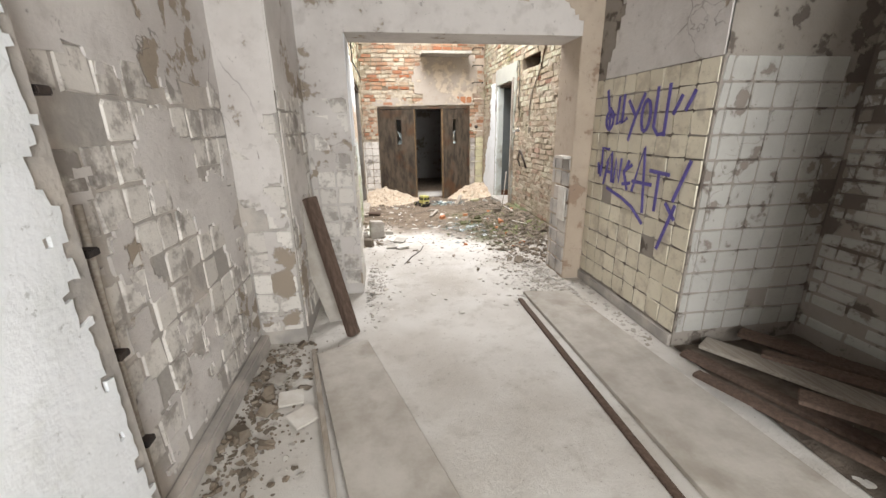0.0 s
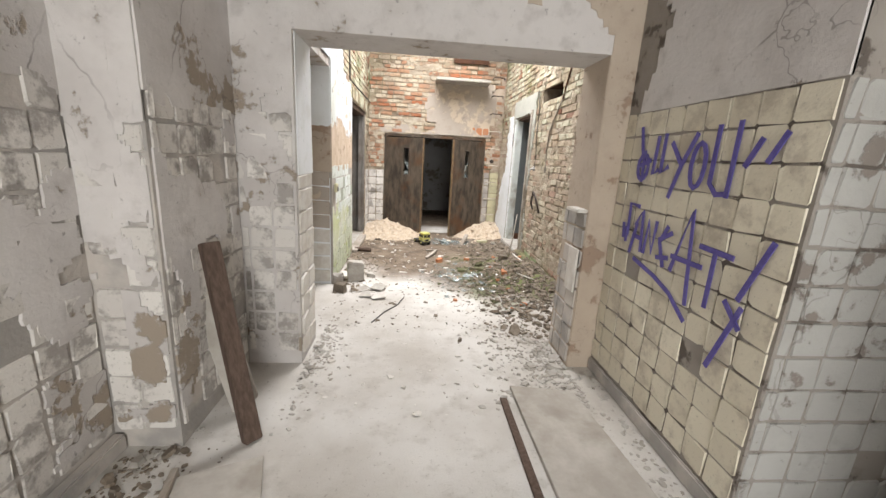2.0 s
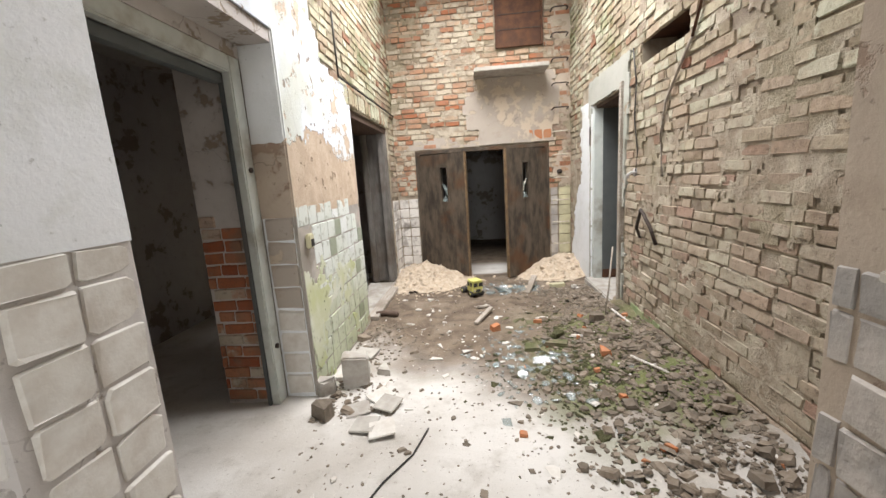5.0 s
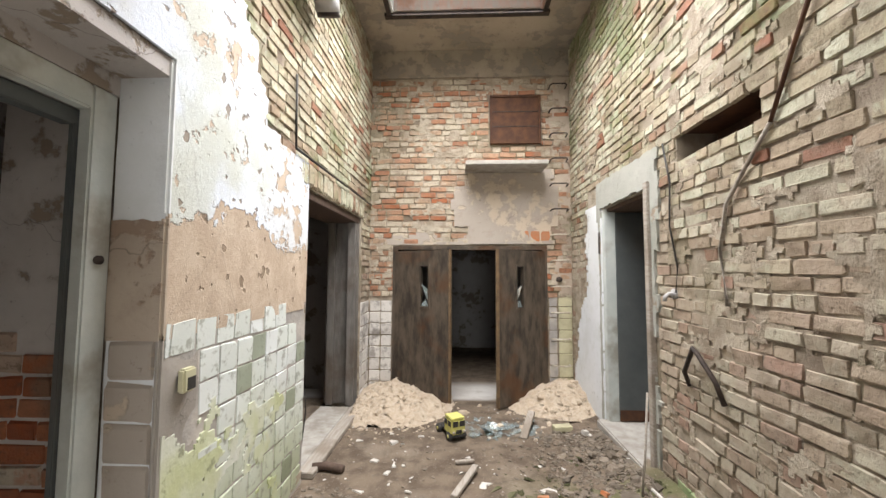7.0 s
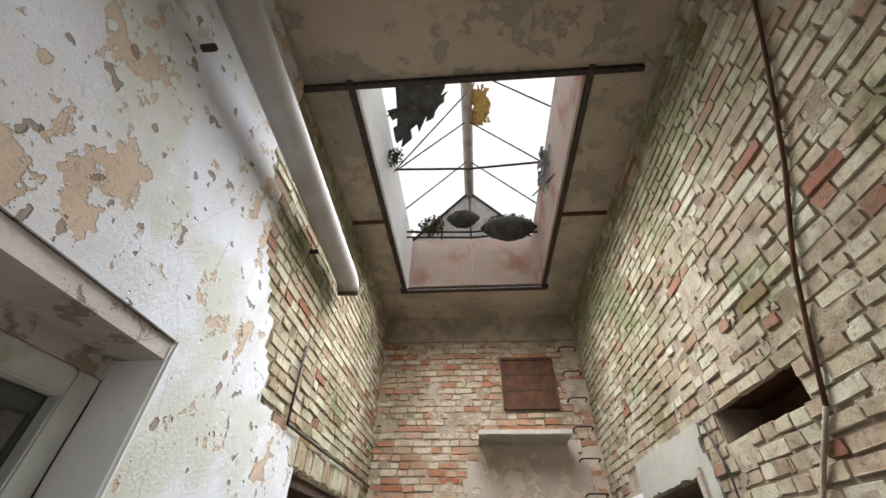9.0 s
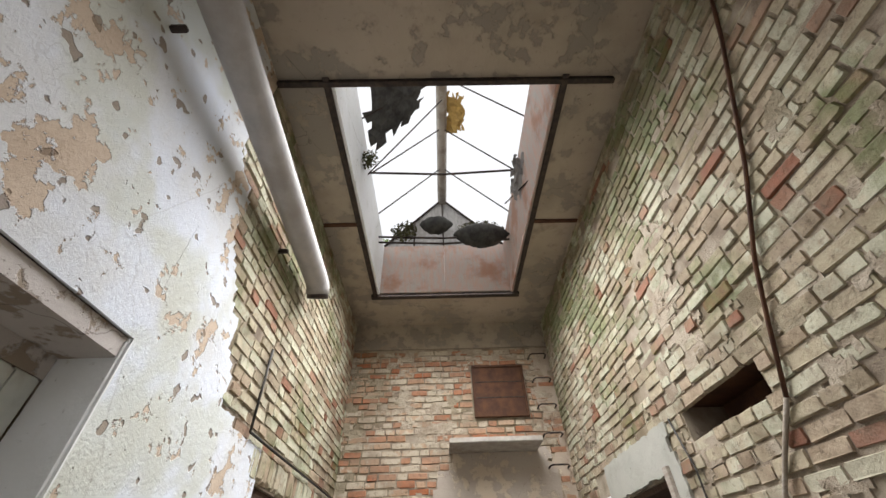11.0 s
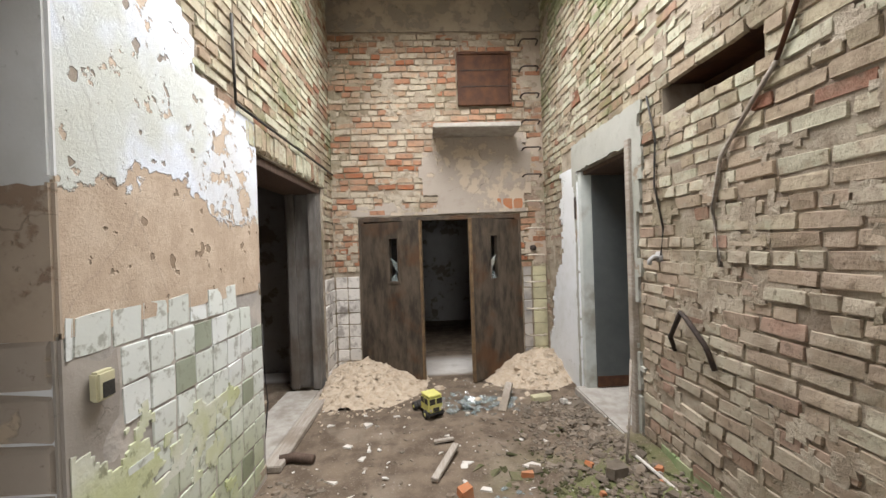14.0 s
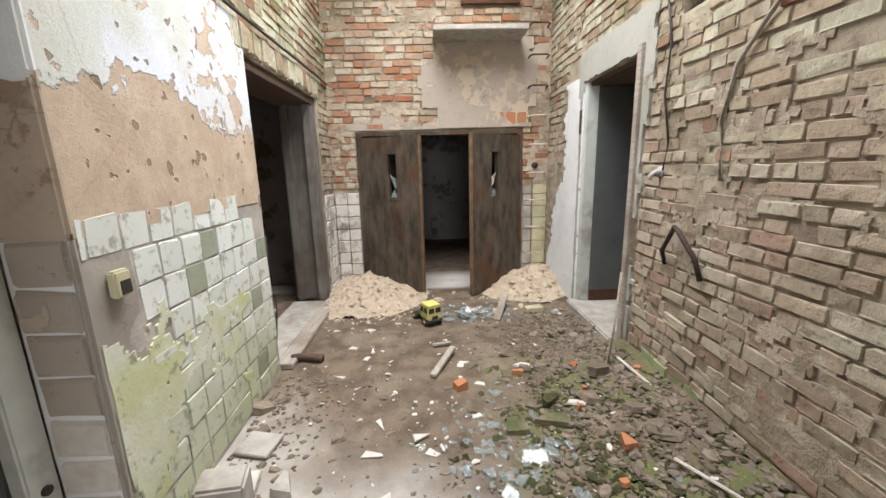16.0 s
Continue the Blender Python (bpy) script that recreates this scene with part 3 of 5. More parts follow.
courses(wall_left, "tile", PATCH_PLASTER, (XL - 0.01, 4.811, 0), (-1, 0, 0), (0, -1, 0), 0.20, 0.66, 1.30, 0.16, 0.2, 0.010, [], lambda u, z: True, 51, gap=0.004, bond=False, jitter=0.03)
courses(wall_left, "tile", WHITE_TILE, (XL - 0.01, 4.811, 0), (-1, 0, 0), (0, -1, 0), 0.20, 0.02, 0.66, 0.16, 0.2, 0.010, [], lambda u, z: True, 52, gap=0.004, bond=False, jitter=0.03)
coat("limewash_smear", LIMEWASH, wall_left, (XL, 6.24, 0), (0, -1, 0), WEST, 1.41, 0.0, 1.30,
     lambda u, z: smear_field(u, z, 21) > 0.22 + 0.35 * max(0, z - 0.55) - (0.3 if u > 1.16 and z < 0.66 else 0), 0.0165, 0.017, "yellow-green limewash over the tiles", 0.003)
coat("torn_cement", CEMENT_RAW, wall_left, (XL, 5.03, 0), (0, -1, 0), WEST, 0.21, 0.55, 1.32, lambda u, z: z > 0.62 + 0.1 * u + wob(u, z, 9, 0.1), 0.011, 0.025, "rough grey cement where tiles came off", 0.012)
block("corner_bead", (XL - 0.016, XL + 0.015, 4.802, 4.832, 1.31, 1.80), PLASTER_BROWN, wall_left, "", 0.011)
block("corner_bead", (XL - 0.016, XL + 0.015, 4.802, 4.832, 1.80, 2.45), SURROUND, wall_left, "", 0.011)
block("corner_bead", (XL - 0.016, XL + 0.015, 4.802, 4.832, 0.0, 1.31), CEMENT_RAW, wall_left, "", 0.011)
structure("trim_recess", [(XL - 0.4, XL - 0.003, 3.55, 4.82, 2.38, 2.457)], PLASTER_GREY, "plastered head of the door recess", "trim")

# north wall
coat("cement_patch", PATCH_PLASTER, wall_back, (1.90, YB, 0), (-1, 0, 0), NORTH, 1.4, 1.96, 2.95,
     lambda u, z: 0.05 < u + wob(u, z, 4, 0.1) and u < 1.17 + wob(u, z, 3, 0.03, 2) or (u < 1.36 + wob(u, z, 5, 0.06, 4) and 2.2 < z < 2.72 + wob(u, z, 5, 0.05, 9)), 0.03)
coat("corner_render", PLASTER_BROWN, wall_back, (2.08, YB, 0), (-1, 0, 0), NORTH, 0.36, 1.3, 4.2,
     lambda u, z: u < 0.2 + wob(u, z, 3, 0.28, 3), 0.012)
coat("door_head_render", PATCH_PLASTER, wall_back, (1.0, YB, 0), (-1, 0, 0), NORTH, 1.55, 1.95, 2.12, lambda u, z: z < 2.06 + wob(u, z, 3, 0.1, 2), 0.012)

# east wall: cement surround of the door, white paint towards the corner
def surround_keep(u, z):
    y = 6.1 + u
    inside = 6.33 < y < 7.30 and z < 2.23
    return not inside and (y < 7.34 or z > 2.12 + wob(u, z, 5, 0.1)) and z < 2.50 + wob(u, z, 3, 0.03) and y > 6.16 + max(0, 1.2 - z) * 0.02 + wob(u, z, 4, 0.06) and (y > 6.26 + wob(u, z, 4, 0.08, 8) or z > 1.75)


coat("cement_surround", CEMENT, wall_right, (XR, 6.1, 0), (0, 1, 0), EAST, 1.3, 0.12, 2.56, surround_keep, 0.022)
coat("white_paint_coat", SURROUND, wall_right, (XR, 7.302, 0), (0, 1, 0), EAST, 1.05, 0.0, 2.3,
     lambda u, z: u < 0.46 + max(0, 1.5 - z) * 0.34 + wob(u, z, 3, 0.14) + (0.1 if z < 1.3 else 0), 0.018)
# old mortar smeared over the bricks
def smeared(at, cut):
    return lambda u, z: noise.noise(Vector((u * 1.6, z * 1.6, at))) * 0.7 + noise.noise(Vector((u * 5, z * 8, at))) * 0.6 + 0.4 * noise.noise(Vector((u * 17, z * 17, at))) > cut(z)


def clear(u, z, holes):
    return not any(a < u < b and c < z < d for a, b, c, d in holes)


east_smear, north_smear = smeared(11, lambda z: 0.04 + 0.14 * max(0, z - 1.5)), smeared(14, lambda z: 0.12)
coat("mortar_smear", MORTAR_PALE, wall_right, (XR, Y1, 0), (0, 1, 0), EAST, YB - Y1, 0.2, ZC, lambda u, z: clear(u, z, ((2.68, 4.4, 0, 2.6), (1.72, 2.56, 2.28, 2.56))) and east_smear(u, z), 0.010, 0.03, "", 0.006)
coat("mortar_smear", MORTAR_PALE, wall_back, (XR, YB, 0), (-1, 0, 0), NORTH, XR - XL, 1.3, 4.2, lambda u, z: clear(u, z, ((0.28, 2.36, 0, 2.0), (0.2, 1.4, 1.9, 2.98), (0.36, 1.1, 3.26, 3.98))) and north_smear(u, z), 0.012, 0.03, "", 0.006)
# the arch wall: brown bare plaster on the pier, white on the west jamb
coat("bare_render", PLASTER_BROWN, wall_arch, (1.58, Y0, 0), (0, 1, 0), EAST, Y1 - Y0, 0.0, 2.23, lambda u, z: True, 0.006)
coat("bare_render", PLASTER_BROWN, wall_arch, (1.76, Y0, 0), (-1, 0, 0), NORTH, 0.18, 0.0, 2.75, lambda u, z: True, 0.006)
coat("head_patch", PLASTER_BROWN, wall_arch, (1.58, Y0, 0), (-1, 0, 0), NORTH, 1.3, 2.3, 2.74,
     lambda u, z: noise.noise(Vector((u * 2.2, z * 2.2, 7))) > 0.08 + u * 0.12, 0.005)
coat("head_paint", PLASTER_GREY, corridor_right, (1.76, 1.68, 0), (0, 1, 0), EAST, 1.33, 1.87, 2.75, lambda u, z: u < 1.12 + wob(u, z, 4, 0.16), 0.01)
coat("upper_plaster", PLASTER_GREY, corridor_left, (-1.12, 2.19, 0), (0, -1, 0), WEST, 1.44, 1.6, 2.75, lambda u, z: z > 1.72 + wob(u, z, 4, 0.08), 0.010)
coat("upper_plaster", PLASTER_GREY, corridor_left, (-0.80, 2.2, 0), (-1, 0, 0), NORTH, 0.32, 1.56, 2.75, lambda u, z: z > 1.62 + wob(u, z, 4, 0.08), 0.010)
coat("upper_plaster", PLASTER_GREY, corridor_left, (-0.80, 3.03, 0), (0, -1, 0), WEST, 0.83, 1.6, 2.75, lambda u, z: z > 1.72 + wob(u, z, 4, 0.08), 0.010)
coat("white_end_paint", SURROUND, corridor_left, (-1.02, 0.74, 0), (0, -1, 0), WEST, 1.6, 0.0, 2.75, lambda u, z: u > 0.03 + abs(wob(u, z, 6, 0.12)), 0.012, 0.025)
smear = lambda at: lambda u, z: noise.noise(Vector((u * 2.1, z * 2.1, at))) + 0.5 * noise.noise(Vector((u * 6, z * 6, at))) > 0.12
coat("smeared_plaster", PLASTER_GREY, corridor_left, (-1.12, 2.19, 0), (0, -1, 0), WEST, 1.42, 0.15, 1.82, smear(3), 0.011, 0.025)
coat("smeared_plaster", PLASTER_GREY, corridor_left, (-0.81, 2.2, 0), (-1, 0, 0), NORTH, 0.30, 0.15, 1.9, smear(5), 0.011, 0.025)
coat("smeared_plaster", PLASTER_GREY, corridor_left, (-0.80, 3.0, 0), (0, -1, 0), WEST, 0.78, 0.15, 1.9, smear(7), 0.011, 0.025)
coat("smeared_plaster", PLASTER_GREY, wall_arch, (-0.45, Y0, 0), (-1, 0, 0), NORTH, 0.33, 0.9, 1.9, smear(9), 0.011, 0.025)
coat("jamb_paint", SURROUND, wall_arch, (-0.43, 3.43, 0), (0, -1, 0), WEST, 0.36, 1.36, 2.23, lambda u, z: True, 0.006)

# ---- door leaves, frames and fixtures ----
def door_leaf(thing, hinge, angle, width, height, mirror):
    """A heavy brown leaf with a narrow broken light; hinge: its foot on the jamb; it turns about z."""
    s = -1 if mirror else 1
    leaf = holder("double_door_leaf", pose(*hinge, 0, 0, angle), thing, "door", "leaves of the double door")
    lo, hi = 1.16, 1.66
    a, b = 0.40, 0.51
    bm = bmesh.new()
    for x0, x1, z0, z1 in ((0, a, 0.02, height), (b, width, 0.02, height), (a, b, 0.02, lo), (a, b, hi, height)):
        xa, xb = sorted((s * x0, s * x1))
        box(bm, xa, xb, -0.02, 0.02, z0, z1)
    bmesh.ops.remove_doubles(bm, verts=bm.verts[:], dist=0.0005)
    part("panel", bm, DOOR_WOOD, leaf)
    xa, xb = sorted((s * (width - 0.001), s * (width + 0.022)))
    block("edge_strip", (xa, xb, -0.024, 0.024, 0.02, height + 0.004), DOOR_EDGE, leaf, "bare rusty leading edge")
    for x0, x1, z0, z1 in ((a - 0.03, b + 0.03, hi, hi + 0.03), (a - 0.03, b + 0.03, lo - 0.03, lo), (a - 0.03, a, lo, hi), (b, b + 0.03, lo, hi)):
        xa, xb = sorted((s * x0, s * x1))
        block("glazing_bead", (xa, xb, -0.03, 0.03, z0, z1), DOOR_WOOD, leaf)
    for pts in (((a, 1.44), (b, 1.36), (b, 1.22), (a + 0.06, 1.30)), ((a, 1.16), (b, 1.16), (b - 0.05, 1.25), (a + 0.02, 1.2))):
        bm = bmesh.new()
        f = bm.faces.new([bm.verts.new((s * x, -0.004, z)) for x, z in pts])
        r = bmesh.ops.extrude_face_region(bm, geom=[f])
        for v in r["geom"]:
            if isinstance(v, bmesh.types.BMVert):
                v.co.y += 0.006
        part("broken_pane", bm, GLASS, leaf, "jagged remnant of glass")
    return leaf


door_leaf("rotten brown wooden door leaf with a broken slit window, half open", (-0.22, 8.35, 0), -27, 0.80, 1.86, False)
door_leaf("rotten brown wooden door leaf with a smashed pane, half open", (1.71, 8.35, 0), 37, 0.80, 1.86, True)
fr = holder("door_frame", pose(0, 0, 0), "dark wooden frame of the double doors", "door frame")
block("jamb", (-0.26, -0.19, YB - 0.03, YB + 0.12, 0, 1.93), DOOR_WOOD, fr)
block("jamb", (1.68, 1.75, YB - 0.03, YB + 0.12, 0, 1.93), DOOR_WOOD, fr)
block("head", (-0.19, 1.68, YB - 0.03, YB + 0.12, 1.88, 1.93), DOOR_WOOD, fr)

gd = holder("side_door", pose(0, 0, 0), "grey painted door standing wide open in its frame", "door")
block("leaf", (XR + 0.10, XR + 0.94, 7.215, 7.258, 0.145, 2.19), GREY_DOOR, gd)
block("rotten_foot", (XR + 0.10, XR + 0.94, 7.209, 7.214, 0.145, 0.25), RUST, gd, "rusty rotten lower edge", 0.002)
block("jamb", (XR - 0.004, XR + 0.10, 7.225, 7.30, 0.135, 2.23), GREEN_FRAME, gd)
block("jamb", (XR + 0.02, XR + 0.20, 6.33, 6.37, 0.135, 2.23), OLD_WOOD, gd, "bare wooden jamb")
block("head", (XR + 0.02, XR + 0.42, 6.37, 7.225, 2.195, 2.23), DARK_WOOD, gd)
block("hinge", (XR - 0.03, XR + 0.0, 7.31, 7.35, 1.78, 2.0), IRON, gd)
block("casing", (XR - 0.045, XR + 0.05, 6.27, 6.33, 0.13, 2.28), OLD_WOOD, gd, "bare wooden casing strip")
tagged(block("door_sill", (XR - 0.10, XR + 0.62, 6.335, 7.295, 0.05, 0.135), CONCRETE, None, "", 0.012), "worn pale stone sill below the grey door", "sill")
tagged(block("sill_base", (XR - 0.06, XR - 0.004, 6.25, 7.36, 0.0, 0.049), MORTAR, None), "crumbling mortar base under the door sill", "base")

ld = holder("service_doorway", pose(0, 0, 0), "dark wooden casing of an open service doorway", "doorway")
block("casing_board", (XL - 0.40, XL - 0.02, 7.86, 7.92, 0.05, 2.2), GREY_CASING, ld)
block("casing_post", (XL - 0.12, XL - 0.03, 7.78, 7.86, 0.05, 2.2), GREY_CASING, ld)
block("casing_post", (XL - 0.36, XL - 0.28, 7.80, 7.86, 0.05, 2.2), GREY_CASING, ld)
block("casing_head", (XL - 0.40, XL - 0.02, 6.27, 7.92, 2.17, 2.24), DARK_WOOD, ld)
block("casing_post", (XL - 0.22, XL - 0.01, 6.25, 6.285, 0.05, 2.17), DARK_WOOD, ld)
tagged(block("threshold_board", (XL - 0.05, XL + 0.08, 6.30, 7.86, 0.004, 0.05), OLD_WOOD, None, "", 0.006), "weathered grey threshold board at the doorway", "threshold")
tagged(block("concrete_step", (XL - 0.40, XL - 0.054, 6.29, 7.77, 0.0, 0.045), CONCRETE, None), "pale concrete step inside the doorway", "step")
tube("dangling_cable", [(XL - 0.02, 6.29, 0.2), (XL + 0.01, 6.30, 0.5), (XL, 6.28, 0.8), (XL - 0.02, 6.32, 1.05)], 0.005, BLACK, ld)

d1 = holder("metal_door_frame", pose(0, 0, 0), "grey-green painted steel door frame without a door", "door frame")
X1 = XL - 0.22
block("jamb", (X1 - 0.06, X1 + 0.0, 4.70, 4.81, 0, 2.30), GREEN_FRAME, d1, bevel=0.008)
block("inner_jamb", (X1 - 0.085, X1 - 0.06, 4.69, 4.75, 0, 2.2), GREY_DOOR, d1)
block("jamb", (X1 - 0.06, X1 + 0.0, 3.56, 3.67, 0, 2.30), GREEN_FRAME, d1, bevel=0.008)
block("head", (X1 - 0.06, X1 + 0.0, 3.67, 4.70, 2.2, 2.30), GREEN_FRAME, d1, bevel=0.008)
block("inner_head", (X1 - 0.12, X1 - 0.06, 3.67, 4.70, 2.14, 2.2), GREY_DOOR, d1)
for z in (0.42, 1.62):
    b = tube("bolt", [(X1 - 0.005, 4.755, z), (X1 + 0.012, 4.755, z)], 0.018, IRON, d1, sides=10)
structure("wall_recess", [(X1 - 0.10, X1 + 0.0, 3.55, 4.82, 2.3, 2.38)], PLASTER_GREY, "plaster above the steel frame", "wall")

hatch = holder("wall_hatch", pose(0, 0, 0), "square rusted metal hatch on the brick wall", "hatch")
block("plate", (1.05, 1.66, YB - 0.035, YB - 0.012, 3.32, 3.92), RUST, hatch)
for d in ((1.02, 1.69, YB - 0.05, YB, 3.92, 3.95), (1.02, 1.69, YB - 0.05, YB, 3.29, 3.32), (1.02, 1.05, YB - 0.05, YB, 3.32, 3.92), (1.66, 1.69, YB - 0.05, YB, 3.32, 3.92)):
    block("rim", d, RUST, hatch)
for z in (3.52, 3.72):
    block("seam", (1.05, 1.66, YB - 0.04, YB - 0.035, z, z + 0.012), IRON, hatch, bevel=0.001)
tagged(block("ledge_slab", (0.69, 1.70, 7.93, YB + 0.05, 2.90, 2.955), CONCRETE, None, "", 0.008), "thin concrete ledge over the double doors", "ledge")

rail = holder("iron_ladder", pose(0, 0, 0), "row of bent iron ladder rungs fixed in the wall", "ladder")
for k in range(12):
    z = 0.42 + 0.33 * k
    x0, x1 = (1.80, 2.02)
    tube("rung", [(x0, YB + 0.02, z - 0.015), (x0 + 0.005, YB - 0.10, z), (x0 + 0.03, YB - 0.135, z + 0.003), (x1 - 0.03, YB - 0.135, z + 0.003), (x1, YB - 0.10, z), (x1, YB + 0.02, z - 0.01)], 0.009, WHITE_METAL if z < 2.2 else IRON, rail)

pp = holder("vent_pipe", pose(0, 0, 0), "grey painted pipe along the upper wall", "pipe")
tube("pipe_run", [(-0.34, 3.43, 3.72), (-0.37, 4.5, 3.72), (-0.43, 6.08, 3.72), (-0.43, 6.16, 3.70), (-0.43, 6.2, 3.64)], 0.095, PIPE_PAINT, pp, sides=20)
tube("pipe_rim", [(-0.43, 6.19, 3.655), (-0.43, 6.215, 3.61)], 0.088, IRON, pp, sides=20)
for y in (4.1, 5.6):
    block("pipe_bracket", (XL - 0.01, -0.5, y, y + 0.03, 3.60, 3.63), IRON, pp)

cb = holder("surface_conduit", pose(0, 0, 0), "rusty conduit and cable running down the brick wall", "cable")
X = XR - 0.025
tube("conduit", [(X, 3.95, 4.3), (X, 4.23, 3.75), (X, 4.45, 3.38), (X, 4.59, 3.15), (X, 4.85, 2.8), (X, 4.99, 2.54), (X, 5.12, 2.28)], 0.010, RUST, cb)
tube("cable", [(X, 5.12, 2.28), (X, 5.30, 2.1), (X, 5.44, 1.95), (X, 5.50, 1.7), (X, 5.46, 1.4)], 0.010, OLD_WOOD, cb)
tube("cable", [(X, 6.06, 2.5), (X, 5.98, 2.2), (X, 6.0, 1.9), (X, 5.92, 1.62), (X, 5.95, 1.45)], 0.006, BLACK, cb)
wc = holder("wall_cable", pose(0, 0, 0), "thin black cable running over the doorway lintel", "cable")
tube("cable_drop", [(XL + 0.024, 5.95, 3.0), (XL + 0.026, 5.955, 2.7), (XL + 0.028, 5.96, 2.46)], 0.008, BLACK, wc)
tube("cable_run", [(XL + 0.03, 5.96, 2.46), (XL + 0.032, 6.8, 2.462), (XL + 0.032, 7.6, 2.468), (XL + 0.03, 8.33, 2.47)], 0.009, BLACK, wc)
hk = holder("bent_iron_hook", pose(0, 0, 0), "bent rusty iron strap fixed to the brick wall", "iron strap")
tube("strap", [(XR + 0.01, 5.88, 0.84), (XR - 0.05, 5.84, 0.96), (XR - 0.07, 5.71, 1.13), (XR - 0.07, 5.66, 1.1), (XR - 0.06, 5.53, 0.98), (XR - 0.03, 5.51, 0.86)], 0.014, IRON, hk)
tp = holder("water_tap", pose(XR, 5.99, 1.44), "small corroded tap on the brick wall", "tap")
tube("spout", [(0.02, 0, 0), (-0.05, 0, 0), (-0.075, 0, -0.02), (-0.08, 0, -0.05)], 0.014, PIPE_PAINT, tp)
tube("flange", [(0.0, 0, 0), (-0.02, 0, 0)], 0.035, PIPE_PAINT, tp, sides=14)
tg = holder("pipe_stub", pose(1.90, YB - 0.02, 1.5), "dark round pipe stub in the wall", "pipe stub")
tube("stub", [(0, 0.03, 0), (0, -0.05, 0)], 0.035, IRON, tg, sides=14)
sk = holder("wall_socket_box", pose(XL + 0.02, 4.93, 1.12), "broken cream socket box on the tiled wall", "socket")
block("box", (0, 0.035, -0.038, 0.038, -0.05, 0.05), YELLOW_TILE, sk, bevel=0.008)
block("torn_opening", (0.034, 0.038, -0.02, 0.028, -0.04, 0.012), BLACK, sk, bevel=0.001)

# hollow left by missing bricks above the conduit
hol = holder("wall_hollow", pose(0, 0, 0), "hollow where bricks are missing, lined in dark rust for its shade", "hollow")
# rust-coloured liner plates hide the bright mortar and give the hollow its shade
block("hollow_shade_back", (XR + 0.27, XR + 0.297, 5.203, 5.927, 2.313, 2.527), RUST, hol)
block("hollow_shade_floor", (XR + 0.004, XR + 0.27, 5.203, 5.927, 2.313, 2.318), RUST, hol, bevel=0.001)
block("hollow_shade_roof", (XR + 0.004, XR + 0.27, 5.203, 5.927, 2.522, 2.527), RUST, hol, bevel=0.001)
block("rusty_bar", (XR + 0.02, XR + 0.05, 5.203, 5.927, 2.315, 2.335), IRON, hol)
# pale board fixed low on the pier
tagged(block("cover_plate", (1.543, 1.558, 3.05, 3.20, 0.60, 0.93), WHITE_TILE, None, "", 0.003), "pale blank cover plate fixed to the pier", "cover plate")
tagged(block("broken_ledge", (1.50, 1.575, 3.04, 3.24, 1.20, 1.225), WHITE_TILE, None, "", 0.004), "broken white tile ledge on the pier", "ledge")

# ---- roof lantern ----
lan = holder("roof_lantern", pose(0, 0, 0), "ruined glass roof lantern with rusty frame", "skylight")
ZT = ZC + 0.2
XM = (SX0 + SX1) / 2
for n, d, mt in (("kerb", (SX0 + 0.004, SX0 + 0.03, SY0 + 0.01, SY1 - 0.03, ZC - 0.02, ZC + 0.8), SURROUND), ("kerb", (SX1 - 0.03, SX1 - 0.004, SY0 + 0.01, SY1 - 0.03, ZC - 0.02, ZC + 0.8), RUST_PALE)):
    block(n, d, mt, lan)
for x0, x1 in ((SX0, XM + 0.003), (XM - 0.003, SX1)):
    block("end_sheet", (x0 + 0.004, x1 - 0.004, SY1 - 0.025, SY1 - 0.005, ZC + 0.008, ZC + 0.82), RUST_PALE, lan, "pink rusty sheet")
for d in ((SX0 - 0.05, SX0 + 0.002, SY0 - 0.06, SY1 + 0.05, ZC - 0.035, ZC - 0.022), (SX1 - 0.002, SX1 + 0.05, SY0 - 0.06, SY1 + 0.05, ZC - 0.035, ZC - 0.022),
          (SX0 - 0.4, SX1 + 0.4, SY0 - 0.03, SY0 + 0.012, ZC - 0.045, ZC + 0.02), (SX0 - 0.08, SX1 + 0.08, SY1 - 0.012, SY1 + 0.06, ZC - 0.04, ZC + 0.005)):
    block("steel_rim", d, IRON, lan)
for x0, x1 in ((XL, SX0 - 0.055), (SX1 + 0.055, XR)):
    block("ceiling_strap", (x0, x1, 6.28, 6.33, ZC - 0.018, ZC - 0.002), RUST, lan)
ZR = ZC + 1.8
tube("ridge_bar", [(XM, SY0 - 0.3, ZR), (XM, SY1 + 0.1, ZR)], 0.07, CONCRETE, lan, sides=6)
for y in (SY0 + 0.05, SY0 + 0.75, SY0 + 1.45, SY0 + 2.1):
    for x in (SX0, SX1):
        tube("glazing_bar", [(x, y, ZC + 0.8), (XM, y, ZR)], 0.009, IRON, lan, sides=6)
for z, y in ((ZC + 0.7, SY0 + 1.35), (ZC + 0.55, SY0 + 2.25), (ZC + 0.5, SY0 + 2.3)):
    tube("tie_rod", [(SX0 - 0.03, y, z), (XM, y + 0.02, z - 0.03), (SX1 + 0.03, y, z + 0.01)], 0.014, IRON, lan, sides=6)
tube("tie_rod", [(SX0, SY0 + 1.3, ZC + 0.55), (XM, SY0 + 0.9, ZR - 0.3)], 0.009, IRON, lan, sides=6)
tube("tie_rod", [(SX1 - 0.02, SY0 + 1.1, ZC + 0.2), (SX1 - 0.1, SY0 + 1.9, ZC + 0.75)], 0.009, IRON, lan, sides=6)
bm = bmesh.new()
tri = [bm.verts.new(p) for p in ((SX0, SY1 + 0.02, ZC + 0.82), (SX1, SY1 + 0.02, ZC + 0.82), (XM, SY1 + 0.02, ZR + 0.05))]
f = bm.faces.new(tri)
